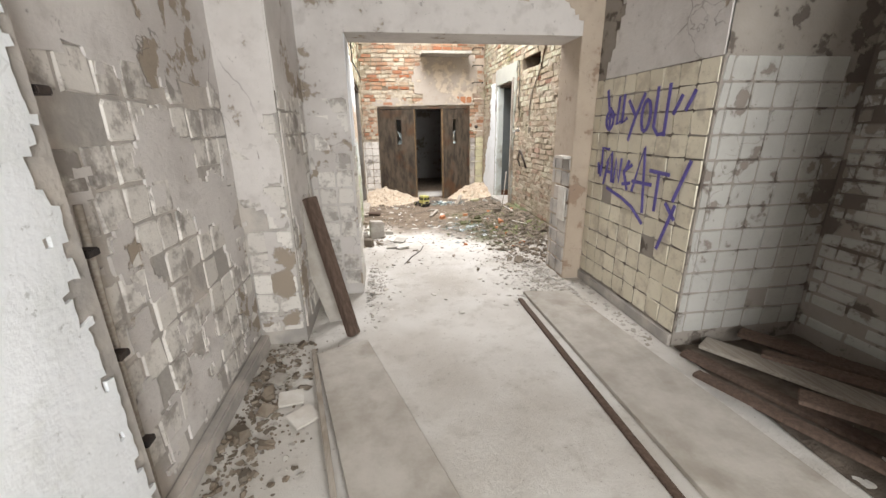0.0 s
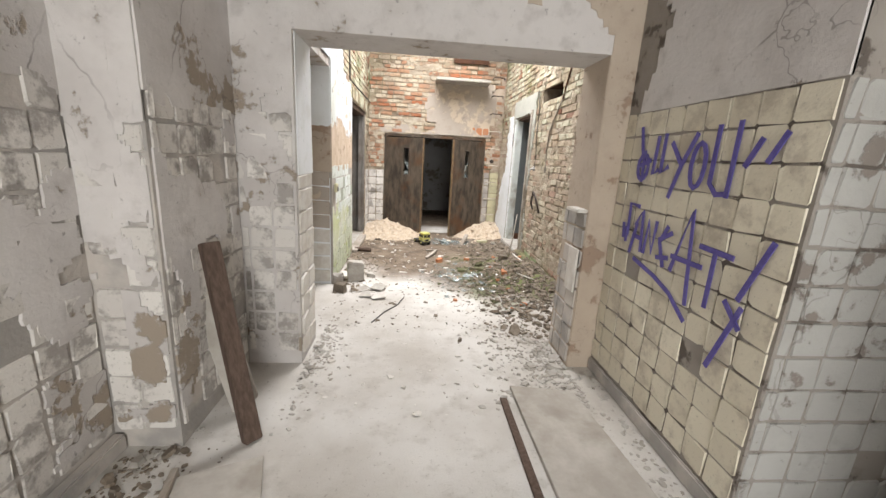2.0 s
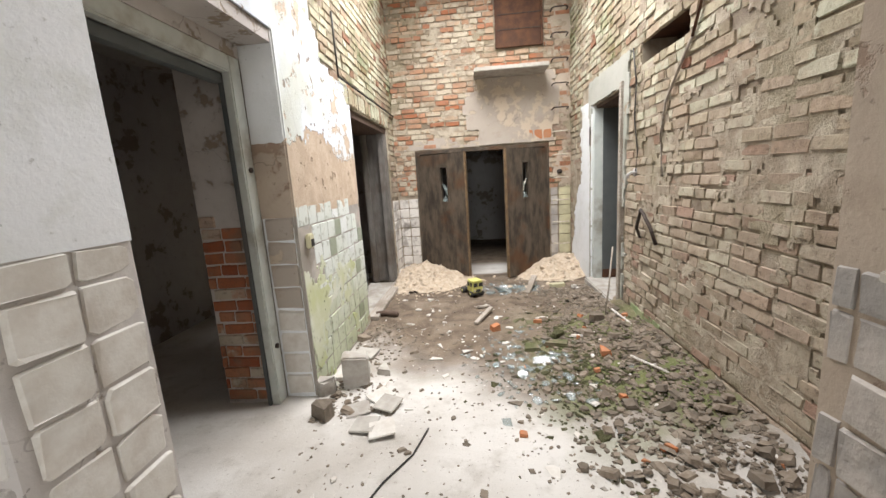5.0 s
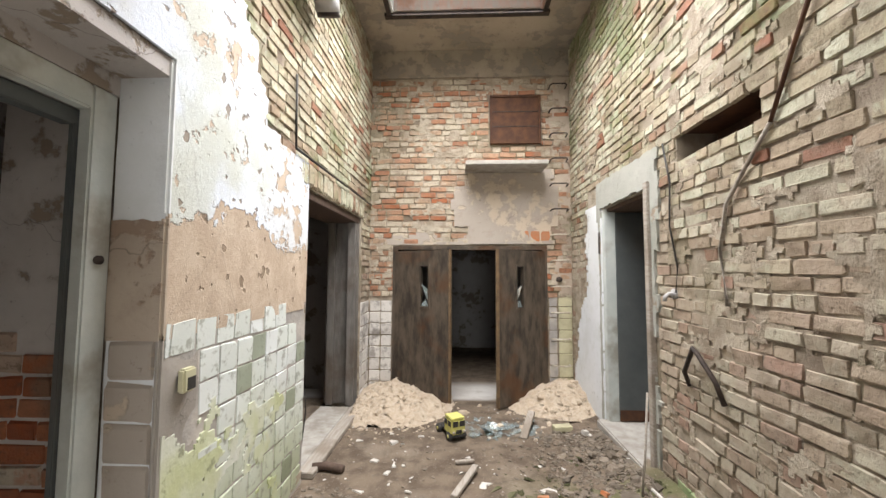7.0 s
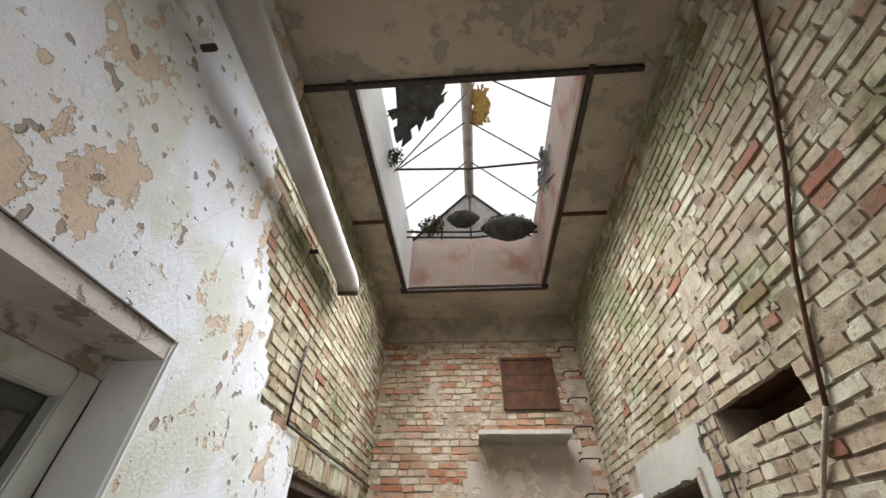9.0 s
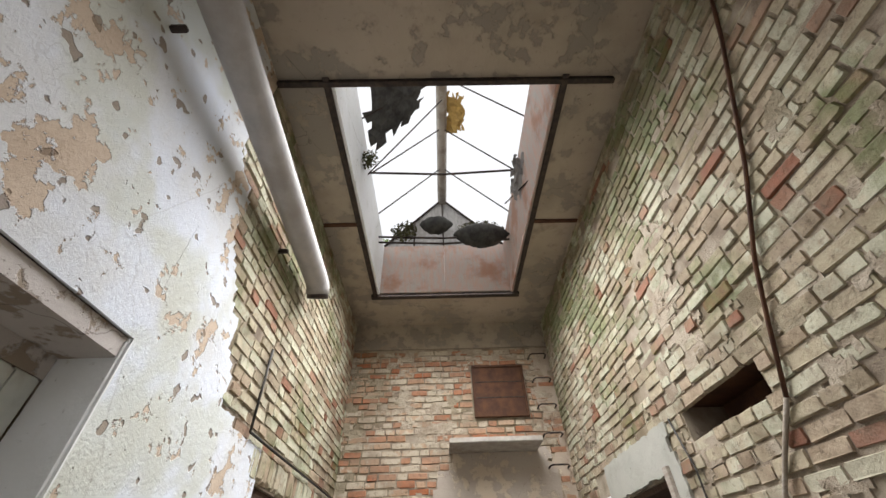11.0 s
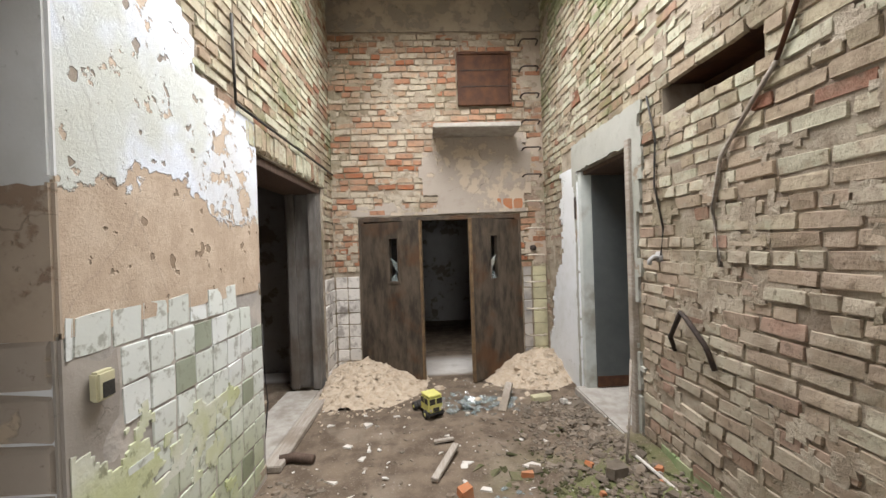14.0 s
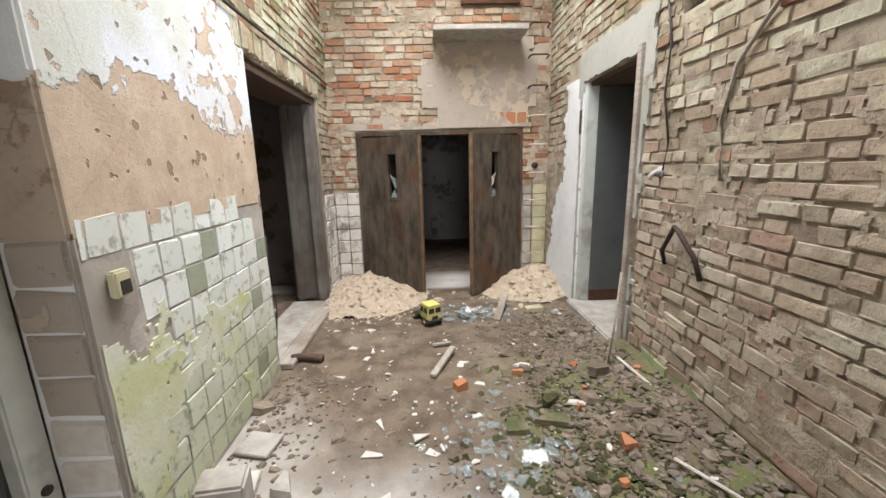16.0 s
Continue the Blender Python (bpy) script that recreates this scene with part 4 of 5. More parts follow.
r = bmesh.ops.extrude_face_region(bm, geom=[f])
for v in r["geom"]:
    if isinstance(v, bmesh.types.BMVert):
        v.co.y += 0.02
part("gable_pane", bm, GABLE_GLASS, lan, "grimy grey gable glass")
for x in (SX0 + 0.45, XM, SX1 - 0.45):
    zt = ZC + 0.82 + (ZR - ZC - 0.8) * (1 - abs(x - XM) / (XM - SX0))
    tube("gable_bar", [(x, SY1, ZC + 0.8), (x, SY1, zt)], 0.012, IRON, lan, sides=6)
tube("gable_bar", [(SX0, SY1, ZC + 0.82), (XM, SY1, ZR + 0.05), (SX1, SY1, ZC + 0.82)], 0.018, IRON, lan, sides=6)


def flat_sheet(name, mt, corners, parent, label, seed):
    """A torn sheet between four corners, with a ragged outline and thickness."""
    rng = random.Random(seed)
    a, b, c, d = (Vector(p) for p in corners)
    bm = bmesh.new()
    n = 9
    vs = {}
    for i in range(n + 1):
        for j in range(n + 1):
            u, w = i / n, j / n
            p = (a * (1 - u) + b * u) * (1 - w) + (d * (1 - u) + c * u) * w
            vs[i, j] = bm.verts.new(p + Vector([rng.uniform(-0.02, 0.02) for _ in range(3)]))
    for i in range(n):
        for j in range(n):
            if min(i, j, n - 1 - i, n - 1 - j) > 0 or rng.random() < 0.6:
                bm.faces.new((vs[i, j], vs[i + 1, j], vs[i + 1, j + 1], vs[i, j + 1]))
    r = bmesh.ops.extrude_face_region(bm, geom=bm.faces[:])
    for v in r["geom"]:
        if isinstance(v, bmesh.types.BMVert):
            v.co.z += 0.008
    for v in [v for v in bm.verts if not v.link_faces]:
        bm.verts.remove(v)
    return part(name, bm, mt, parent, label)


flat_sheet("felt_remnant", TAR, ((SX0 + 0.04, SY0 + 0.30, ZC + 0.86), (XM - 0.08, SY0 + 0.55, ZR - 0.15), (XM - 0.3, SY0 + 1.0, ZR - 0.4), (SX0 + 0.04, SY0 + 1.25, ZC + 0.88)), lan, "black torn roofing felt", 4)
flat_sheet("rag", FABRIC, ((XM + 0.05, SY0 + 0.95, ZR), (XM + 0.27, SY0 + 0.92, ZR - 0.15), (XM + 0.3, SY0 + 1.35, ZR - 0.2), (XM + 0.06, SY0 + 1.55, ZR)), lan, "straw-coloured rag", 6)
flat_sheet("hanging_pane", DIRTY_GLASS, ((SX1 - 0.16, SY0 + 1.1, ZC + 0.6), (SX1 - 0.02, SY0 + 1.0, ZC + 0.55), (SX1 - 0.02, SY0 + 1.5, ZC + 0.3), (SX1 - 0.10, SY0 + 1.55, ZC + 0.45)), lan, "hanging shard of dirty glass", 8)


def clump(name, mt, centre, size, count, seed, leaf=0.05):
    """A ragged clump of many small leaves or tufts."""
    rng = random.Random(seed)
    bm = bmesh.new()
    for _ in range(count):
        d = Vector((rng.gauss(0, 1), rng.gauss(0, 1), rng.gauss(0, 1))).normalized() * rng.random() ** 0.4
        p = Vector(centre) + Vector((d.x * size[0], d.y * size[1], d.z * size[2]))
        q = Euler((rng.uniform(0, 6.3), rng.uniform(0, 6.3), rng.uniform(0, 6.3))).to_matrix()
        s = leaf * rng.uniform(0.5, 1.3)
        vs = [bm.verts.new(p + q @ Vector(v) * s) for v in ((-0.5, 0, 0), (0, -0.35, 0.1), (0.6, 0, 0), (0, 0.35, 0.1))]
        bm.faces.new(vs)
    return finish(name, bm, mt)


def sag(name, mt, x0, x1, y, z, drop, seed):
    """A sagging bundle lying over the tie rods: thick in the middle, ragged on top."""
    rng = random.Random(seed)
    bm = bmesh.new()
    n, m = 14, 10
    rings = []
    for i in range(n + 1):
        u = i / n
        r = drop * math.sin(math.pi * u) ** 0.7 + 0.008
        rings.append([bm.verts.new((x0 + (x1 - x0) * u, y + math.cos(a) * r * 0.9, z + math.sin(a) * r * (0.55 if math.sin(a) > 0 else 1.0) + rng.uniform(-0.015, 0.015)))
                      for a in (2 * math.pi * k / m for k in range(m))])
    for a, b in zip(rings, rings[1:]):
        for k in range(m):
            bm.faces.new((a[k], a[(k + 1) % m], b[(k + 1) % m], b[k]))
    bm.faces.new(rings[0][::-1])
    bm.faces.new(rings[-1])
    return finish(name, bm, mt, None, "", True)


YS = SY0 + 2.27
o = tagged(sag("sagging_clod", TAR, XM + 0.12, SX1 - 0.03, YS, ZC + 0.58, 0.19, 3), "dark sagging moss-topped debris on the lantern bars", "debris")
tagged(clump("dry_tuft", MOSS, (XM + 0.48, YS, ZC + 0.69), (0.32, 0.12, 0.06), 420, 5, 0.045), "tufts of dead moss on the debris", "moss", kind="stuff")
tagged(sag("sagging_clod", TAR, XM - 0.32, XM + 0.12, YS - 0.02, ZC + 0.76, 0.14, 9), "dark clump of moss and felt on the lantern bars", "debris")
tagged(clump("dry_tuft", MOSS, (XM - 0.52, YS, ZC + 0.66), (0.17, 0.1, 0.16), 420, 6, 0.045), "pale straggly moss hanging on the bars", "moss", kind="stuff")
tagged(clump("dry_tuft", MOSS, (SX0 + 0.1, SY0 + 1.0, ZC + 0.45), (0.10, 0.1, 0.12), 160, 7, 0.04), "straggly moss on the lantern kerb", "moss", kind="stuff")
tree = holder("tree", pose(-2.0, 13.5, 0), "leafy green tree beyond the roof", "tree")
tube("trunk", [(0, 0, 0), (0.1, 0, 3), (0, 0.1, 6), (0.2, 0, 9)], 0.16, DARK_WOOD, tree)
crown = clump("crown", LEAF, (0.4, 0, 9.2), (1.8, 1.5, 1.6), 2600, 12, 0.2)
crown.parent = tree
tree2 = copy_thing(tree, pose(4.6, 13.0, -0.6, 0, 0, 70))
structure("ground", [(-900, 900, -900, 900, -0.5, -0.31)], FLOOR, "bare ground outside", "ground")

# ---- loose things: rubble, boards, shards ----
def shard_mesh(rng, sx, sy, h, sides):
    bm = bmesh.new()
    angles = sorted(rng.uniform(0, 2 * math.pi) * 0.35 + 2 * math.pi * k / sides for k in range(sides))
    low = [bm.verts.new((math.cos(a) * sx * rng.uniform(0.75, 1.1), math.sin(a) * sy * rng.uniform(0.75, 1.1), 0)) for a in angles]
    top = [bm.verts.new((v.co.x * rng.uniform(0.82, 0.98), v.co.y * rng.uniform(0.82, 0.98), h * rng.uniform(0.75, 1.1))) for v in low]
    bm.faces.new(low[::-1])
    bm.faces.new(top)
    for k in range(sides):
        bm.faces.new((low[k], low[(k + 1) % sides], top[(k + 1) % sides], top[k]))
    return bm


def lump(name, mt, at, size, turn, label, category, seed, sides=6, tilt=(0, 0), group=""):
    ob = finish(name, shard_mesh(random.Random(seed), size[0] / 2, size[1] / 2, size[2], sides), mt)
    ob.matrix_world = pose(*at, tilt[0], tilt[1], turn)
    return tagged(ob, label, category, group)


def ground_height(x, y):
    """Rubble banks up along the east wall and around the double doors."""
    h = 0.0
    if y > 3.45:
        h += 0.17 * max(0, (x - 1.15) / 0.93) ** 1.6 * min(1, (y - 3.45) / 0.6) * (0.5 + 0.5 * min(1, max(0, (7.2 - y) / 1.2)))
        h += 0.035 * max(0, noise.noise(Vector((x * 2.3, y * 2.3, 1)))) * min(1, max(0, (y - 4.0)))
    return h


def heap(name, mt, x0, x1, y0, y1, step, height, label, category):
    nx, ny = round((x1 - x0) / step), round((y1 - y0) / step)
    bm = bmesh.new()
    vs = [[bm.verts.new((x0 + (x1 - x0) * i / nx, y0 + (y1 - y0) * j / ny, 0)) for j in range(ny + 1)] for i in range(nx + 1)]
    for row in vs:
        for v in row:
            v.co.z = height(v.co.x, v.co.y)
    for i in range(nx):
        for j in range(ny):
            bm.faces.new((vs[i][j], vs[i + 1][j], vs[i + 1][j + 1], vs[i][j + 1]))
    return tagged(finish(name, bm, mt, None, "", True), label, category, kind="stuff")


def rough(x, y, k=1.0):
    return k * (0.022 * noise.noise(Vector((x * 9, y * 9, 3))) + 0.012 * noise.noise(Vector((x * 27, y * 27, 4))))


heap("earth_bank", FLOOR, 0.3, XR, 3.46, YB - 0.02, 0.03, lambda x, y: ground_height(x, y) + rough(x, y) * min(1, ground_height(x, y) * 20) - 0.006, "brown earth and moss banked along the brick wall", "earth")


# dirt sheet laid to darken the recess floor; its colour stands for shade
heap("dirt_heap", SHADE_DIRT, 1.77, 2.74, 0.27, 1.67, 0.04, lambda x, y: 0.008 + 0.012 * noise.noise(Vector((x * 4, y * 4, 2))) + rough(x, y, 0.5), "dirt below the plank pile, coloured dark for the recess's shade", "dirt")


def mound(cx, cy, rx, ry, h):
    return lambda x, y: max(-0.01, h * (1 - math.hypot((x - cx) / rx, (y - cy) / ry)) ** 1.0 + rough(x, y, 2.2)) if math.hypot((x - cx) / rx, (y - cy) / ry) < 1 else -0.01


heap("sand_pile", SAND, XL + 0.01, 0.62, 7.3, 8.36, 0.028, mound(-0.22, 8.05, 0.78, 0.8, 0.26), "pale pile of sand and plaster against the double door", "sand")
heap("sand_pile", SAND, 1.15, XR - 0.01, 7.3, 8.36, 0.028, mound(1.90, 8.1, 0.72, 0.75, 0.31), "heap of sand and plaster at the door jamb", "sand")

def on_mounds(rng):
    if rng.random() < 0.5:
        x, y = min(0.6, max(XL + 0.03, rng.gauss(-0.2, 0.3))), min(8.3, rng.gauss(7.8, 0.25))
        return x, y, max(0, mound(-0.22, 8.05, 0.78, 0.8, 0.26)(x, y)) - 0.004
    x, y = max(1.2, min(2.0, rng.gauss(1.8, 0.25))), min(8.3, rng.gauss(7.8, 0.25))
    return x, y, max(0, mound(1.90, 8.1, 0.72, 0.75, 0.31)(x, y)) - 0.004


# joined small rubble: chips of plaster, tile, brick and glass
def scatter(name, mt, count, where, size, flat, seed, label):
    rng = random.Random(seed)
    vs, fs = [], []
    for _ in range(count):
        x, y, z = where(rng)
        s = size * math.exp(rng.gauss(0, 0.55))
        n = len(vs)
        rot = Euler((rng.gauss(0, 0.25), rng.gauss(0, 0.25), rng.uniform(0, 6.3))).to_matrix()
        k = rng.choice((4, 5, 5, 6))
        base = [Vector((math.cos(6.283 * i / k + rng.uniform(-0.3, 0.3)) * s, math.sin(6.283 * i / k) * s * 0.7, 0)) for i in range(k)]
        h = s * flat * rng.uniform(0.6, 1.5)
        for p in base:
            vs.append(tuple(rot @ p + Vector((x, y, z))))
        for p in base:
            q = p * rng.uniform(0.6, 0.95)
            vs.append(tuple(rot @ Vector((q.x, q.y, h)) + Vector((x, y, z))))
        fs.append(tuple(n + k + i for i in range(k)))
        fs += [(n + i, n + (i + 1) % k, n + k + (i + 1) % k, n + k + i) for i in range(k)]
    me = bpy.data.meshes.new(name)
    me.from_pydata(vs, [], fs)
    me.materials.append(mt)
    return tagged(new(name, me), label, "debris", kind="stuff")


def east_bank(rng):
    y = rng.uniform(3.5, 7.2)
    x = XR - 0.03 - abs(rng.gauss(0, 0.45)) if y < 5.8 else XR - 0.12 - abs(rng.gauss(0, 0.3))
    x = max(0.2, x)
    return x, y, ground_height(x, y) - 0.004


def court(rng):
    x, y = rng.uniform(XL + 0.05, XR - 0.1), rng.uniform(3.6, 8.0)
    return x, y, ground_height(x, y) - 0.002


def west_foot(rng):
    x, y = XL + 0.05 + abs(rng.gauss(0, 0.25)), rng.uniform(4.5, 6.2)
    return x, y, -0.002


def jamb_feet(rng):
    if rng.random() < 0.5:
        return -0.40 + abs(rng.gauss(0, 0.10)), rng.gauss(3.15, 0.3), -0.002
    return 1.55 - abs(rng.gauss(0, 0.16)), rng.gauss(3.3, 0.35), -0.002


def corridor_edges(rng):
    if rng.random() < 0.55:
        return -0.78 + rng.gauss(0, 0.12) if rng.random() < 0.6 else -1.0 + abs(rng.gauss(0, 0.1)), rng.uniform(1.0, 2.9), -0.002
    return 1.72 - abs(rng.gauss(0, 0.15)), rng.uniform(1.7, 3.0), -0.002


scatter("rubble", RUBBLE, 4200, east_bank, 0.015, 0.35, 1, "mixed rubble of brick, plaster and tile along the wall")
scatter("rubble", RUBBLE, 1500, court, 0.008, 0.3, 2, "fine chips of plaster over the earth floor")
scatter("rubble", WHITE_TILE, 380, court, 0.009, 0.2, 3, "small white tile chips over the floor")
scatter("rubble", GLASS, 260, lambda r: (lambda x, y: (x, y, ground_height(x, y)))(r.gauss(1.0, 0.22), r.gauss(5.25, 0.3)), 0.02, 0.12, 4, "broken glass splinters")
scatter("rubble", GLASS, 260, lambda r: (r.gauss(1.05, 0.2), r.gauss(7.35, 0.15), 0.005), 0.02, 0.15, 5, "heap of broken glass before the doors")
scatter("rubble", MOSS, 2400, lambda r: (lambda x, y: (x, y, ground_height(x, y) - 0.004))(min(2.0, r.gauss(1.4, 0.3)), r.gauss(5.3, 0.55)), 0.011, 0.15, 6, "patches of moss over the rubble")
scatter("rubble", SAND, 900, on_mounds, 0.013, 0.5, 13, "sand lumps and plaster crumbs on the piles")
scatter("rubble", RUBBLE, 500, west_foot, 0.014, 0.4, 7, "plaster chips below the tiled wall")
scatter("rubble", CONCRETE, 800, jamb_feet, 0.011, 0.35, 8, "plaster crumbs at the feet of the opening")
scatter("rubble", CONCRETE, 900, lambda r: (1.56 - abs(r.gauss(0, 0.30)), r.uniform(2.5, 3.75), -0.002), 0.012, 0.35, 14, "pale plaster rubble spilling from the pier")
scatter("rubble", RUBBLE, 650, lambda r: (-1.05 + abs(r.gauss(0, 0.17)), r.uniform(0.9, 2.18), -0.002), 0.011, 0.4, 15, "dark crumbs and dirt along the corridor wall")
scatter("rubble", CONCRETE, 420, corridor_edges, 0.010, 0.3, 9, "plaster crumbs along the corridor walls")
scatter("rubble", WHITE_TILE, 160, lambda r: (r.uniform(-0.3, 1.5), r.uniform(2.4, 4.4), -0.001), 0.010, 0.25, 10, "white chips over the dusty floor")
scatter("rubble", SAND, 700, lambda r: (r.choice((-0.2, 1.8)) + r.gauss(0, 0.35), min(8.3, r.gauss(7.6, 0.25)), 0.0), 0.016, 0.5, 11, "sand crumbs before the doors")

rng = random.Random(77)
for k in range(70):      # larger pieces one can tell apart
    y = rng.uniform(3.9, 6.3)
    x = min(XR - 0.12, max(0.35, rng.gauss(1.45, 0.38)))
    kind = rng.choice(("slab", "slab", "tile", "brick", "moss"))
    s = rng.uniform(0.04, 0.095)
    mt, nm, lb = {"slab": (RUBBLE, "plaster_chunk", "dirty broken chunk of plaster on the rubble"), "tile": (WHITE_TILE, "tile_shard", "broken pale tile lying on the rubble"),
                  "brick": (ORANGE_BRICK, "brick_fragment", "broken orange brick on the rubble"), "moss": (MOSS_STONE, "mossy_slab", "flat moss-covered slab on the wet floor")}[kind]
    if kind == "brick":
        s *= 0.6
    lump(nm, mt, (x, y, ground_height(x, y) - 0.004), (s * 1.6, s * 1.1, s * (0.13 if kind != "brick" else 0.5)), rng.uniform(0, 360), lb, nm.replace("_", " "), 100 + k, rng.choice((4, 5, 6)), (rng.gauss(0, 7), rng.gauss(0, 7)), nm + "s on the floor")
for k in range(26):
    x, y = rng.uniform(-0.35, 0.9), rng.uniform(4.6, 7.2)
    s = rng.uniform(0.03, 0.08)
    lump("tile_shard", WHITE_TILE, (x, y, 0.001 + ground_height(x, y)), (s * 1.5, s, 0.008), rng.uniform(0, 360), "small white tile shard lying on the earth floor", "tile shard", 300 + k, rng.choice((3, 4, 5)), (0, 0), "tile_shards on the floor")

def board(name, mt, at, size, turn, label, category, tilt=(0, 0), bevel=0.004):
    bm = bmesh.new()
    box(bm, -size[0] / 2, size[0] / 2, -size[1] / 2, size[1] / 2, 0, size[2], bevel)
    for v in bm.verts:
        v.co += Vector((0, 0, 0.15 * size[2])) * noise.noise(v.co * 4)
    ob = finish(name, bm, mt)
    ob.matrix_world = pose(*at, tilt[0], tilt[1], turn)
    return tagged(ob, label, category)


GH = ground_height
lump("mossy_slab", MOSS_STONE, (1.27, 5.5, GH(1.27, 5.5)), (0.26, 0.17, 0.035), 20, "flat green moss-covered slab", "mossy slab", 41, 6)
lump("mossy_slab", MOSS, (1.32, 5.72, GH(1.32, 5.72)), (0.16, 0.14, 0.045), 60, "bright green moss cushion on a stone", "mossy slab", 42, 7)
lump("mossy_slab", MOSS_STONE, (1.05, 5.5, GH(1.05, 5.5)), (0.17, 0.2, 0.03), 80, "flat green moss-covered slab", "mossy slab", 43, 6)
lump("brick_fragment", ORANGE_BRICK, (0.76, 5.95, GH(.76, 5.95)), (0.15, 0.11, 0.06), 15, "broken orange brick lying on the earth", "brick fragment", 44, 5)
lump("brick_fragment", ORANGE_BRICK, (1.20, 6.1, GH(1.2, 6.1)), (0.13, 0.06, 0.035), 5, "flat piece of red brick", "brick fragment", 45, 4)
lump("brick_fragment", ORANGE_BRICK, (1.58, 5.25, GH(1.58, 5.25)), (0.13, 0.09, 0.06), -35, "broken salmon-coloured brick on the rubble", "brick fragment", 46, 4, (12, 0))
lump("plaster_chunk", RUBBLE, (1.72, 5.95, GH(1.72, 5.95)), (0.2, 0.14, 0.06), 25, "grey stone chunk below the wall", "plaster chunk", 47, 6)
lump("tile_shard", WHITE_TILE, (0.25, 5.57, 0.003), (0.08, 0.17, 0.008), 10, "pointed white tile shard on the floor", "tile shard", 48, 3)
lump("tile_shard", WHITE_TILE, (0.50, 5.45, 0.012), (0.12, 0.16, 0.008), 20, "broken white tile on the floor", "tile shard", 49, 4)
lump("tile_shard", WHITE_TILE, (0.56, 5.33, 0.003), (0.12, 0.09, 0.008), 50, "broken white tile on the floor", "tile shard", 50, 4)
lump("tile_shard", WHITE_TILE, (0.24, 5.33, 0.003), (0.12, 0.15, 0.008), -20, "broken white tile on the floor", "tile shard", 51, 4)
board("loose_tile", CONCRETE, (-0.40, 5.45, 0.01), (0.20, 0.17, 0.022), -12, "pale square tile lying below the wall", "tile", (3, 2))
board("loose_tile", WHITE_TILE, (-0.40, 5.12, 0.012), (0.24, 0.2, 0.03), 8, "dusty white slab lying below the wall", "tile", (2, -2))
lump("stone_chunk", CONCRETE, (-0.16, 5.14, 0), (0.12, 0.2, 0.05), 20, "grey broken roof tile on the floor", "stone chunk", 53, 5)
board("short_plank", OLD_WOOD, (0.66, 6.28, 0.02), (0.05, 0.42, 0.03), -24, "short weathered plank lying on the earth", "plank", (4, 0))
board("wood_scrap", OLD_WOOD, (0.66, 6.6, 0.01), (0.16, 0.035, 0.022), 10, "small pale wood scrap", "wood scrap")
board("wood_scrap", OLD_WOOD, (1.30, 7.3, 0.04), (0.07, 0.42, 0.04), -22, "rotten board leaning on the sand heap", "wood scrap", (18, 0))
board("wood_scrap", WHITE_TILE, (1.93, 5.75, GH(1.93, 5.75)), (0.02, 0.5, 0.015), 12, "thin white lath by the wall", "lath", (6, 0))
board("wood_scrap", WHITE_TILE, (1.78, 4.95, GH(1.78, 4.95) + 0.02), (0.016, 0.3, 0.012), 30, "thin white lath on the rubble", "lath")
lg = tube("rotten_log", [(-0.58 + 0.03, 6.42, 0.035), (-0.45, 6.44, 0.04), (-0.30, 6.40, 0.035)], 0.032, DARK_WOOD)
tagged(lg, "dark rotten stick lying by the doorway", "log")
st = tube("bent_stick", [(1.83, 6.02, GH(1.83, 6.02)), (1.87, 6.05, 0.35), (1.92, 6.1, 0.75)], 0.008, OLD_WOOD)
tagged(st, "thin stick leaning at the door sill", "stick")
yb = tagged(board("yellow_brick", YELLOW_TILE, (1.63, 7.25, 0.03), (0.18, 0.09, 0.05), 10, "", ""), "pale yellow brick on the rubble", "brick")
lump("tile_shard", WHITE_TILE, (1.80, 7.1, 0.06), (0.09, 0.07, 0.04), 0, "white lump of plaster on the rubble", "tile shard", 61, 5)
lump("tile_shard", WHITE_TILE, (0.0, 6.95, 0.003), (0.12, 0.09, 0.02), 30, "white tile fragment on the earth", "tile shard", 62, 5)
lump("tile_shard", WHITE_TILE, (-0.10, 6.6, 0.003), (0.13, 0.08, 0.01), 70, "white tile fragment on the earth", "tile shard", 63, 5)
# pale block with stones and tiles beside the recess
board("pale_block", CONCRETE, (-0.33, 4.98, 0), (0.19, 0.15, 0.24), 14, "pale rectangular building block standing on the floor", "block", (0, 0), 0.012)
lump("stone_chunk", RUBBLE, (-0.44, 4.55, 0), (0.19, 0.16, 0.11), 30, "dirty stone lying by the door recess", "stone chunk", 71, 7)
lump("stone_chunk", CONCRETE, (-0.52, 4.85, 0), (0.16, 0.14, 0.12), 0, "rounded grey stone by the wall", "stone chunk", 72, 8)
for k, (x, y, t) in enumerate(((-0.22, 4.63, 20), (-0.10, 4.78, 50), (-0.12, 4.45, -8), (0.0, 4.40, 15), (-0.02, 4.66, 70))):
    board("loose_tile", WHITE_TILE if k % 2 else CONCRETE, (x, y, 0.004 + 0.006 * k), (0.16, 0.15, 0.012), t, "broken pale tile lying on the dusty floor", "tile", (3, -4))
tagged(tube("thin_wire", [(0.0, 3.75, 0.006), (0.10, 4.0, 0.008), (0.22, 4.2, 0.006), (0.28, 4.42, 0.01)], 0.005, BLACK), "thin black wire lying on the dusty floor", "wire")
lump("tile_shard", WHITE_TILE, (-0.22, 3.05, 0.002), (0.075, 0.06, 0.012), 0, "round white tile piece on the floor", "tile shard", 64, 8)
lump("stone_chunk", RUBBLE, (0.78, 3.42, 0), (0.05, 0.06, 0.03), 0, "small brown stone on the floor", "stone chunk", 65, 6)

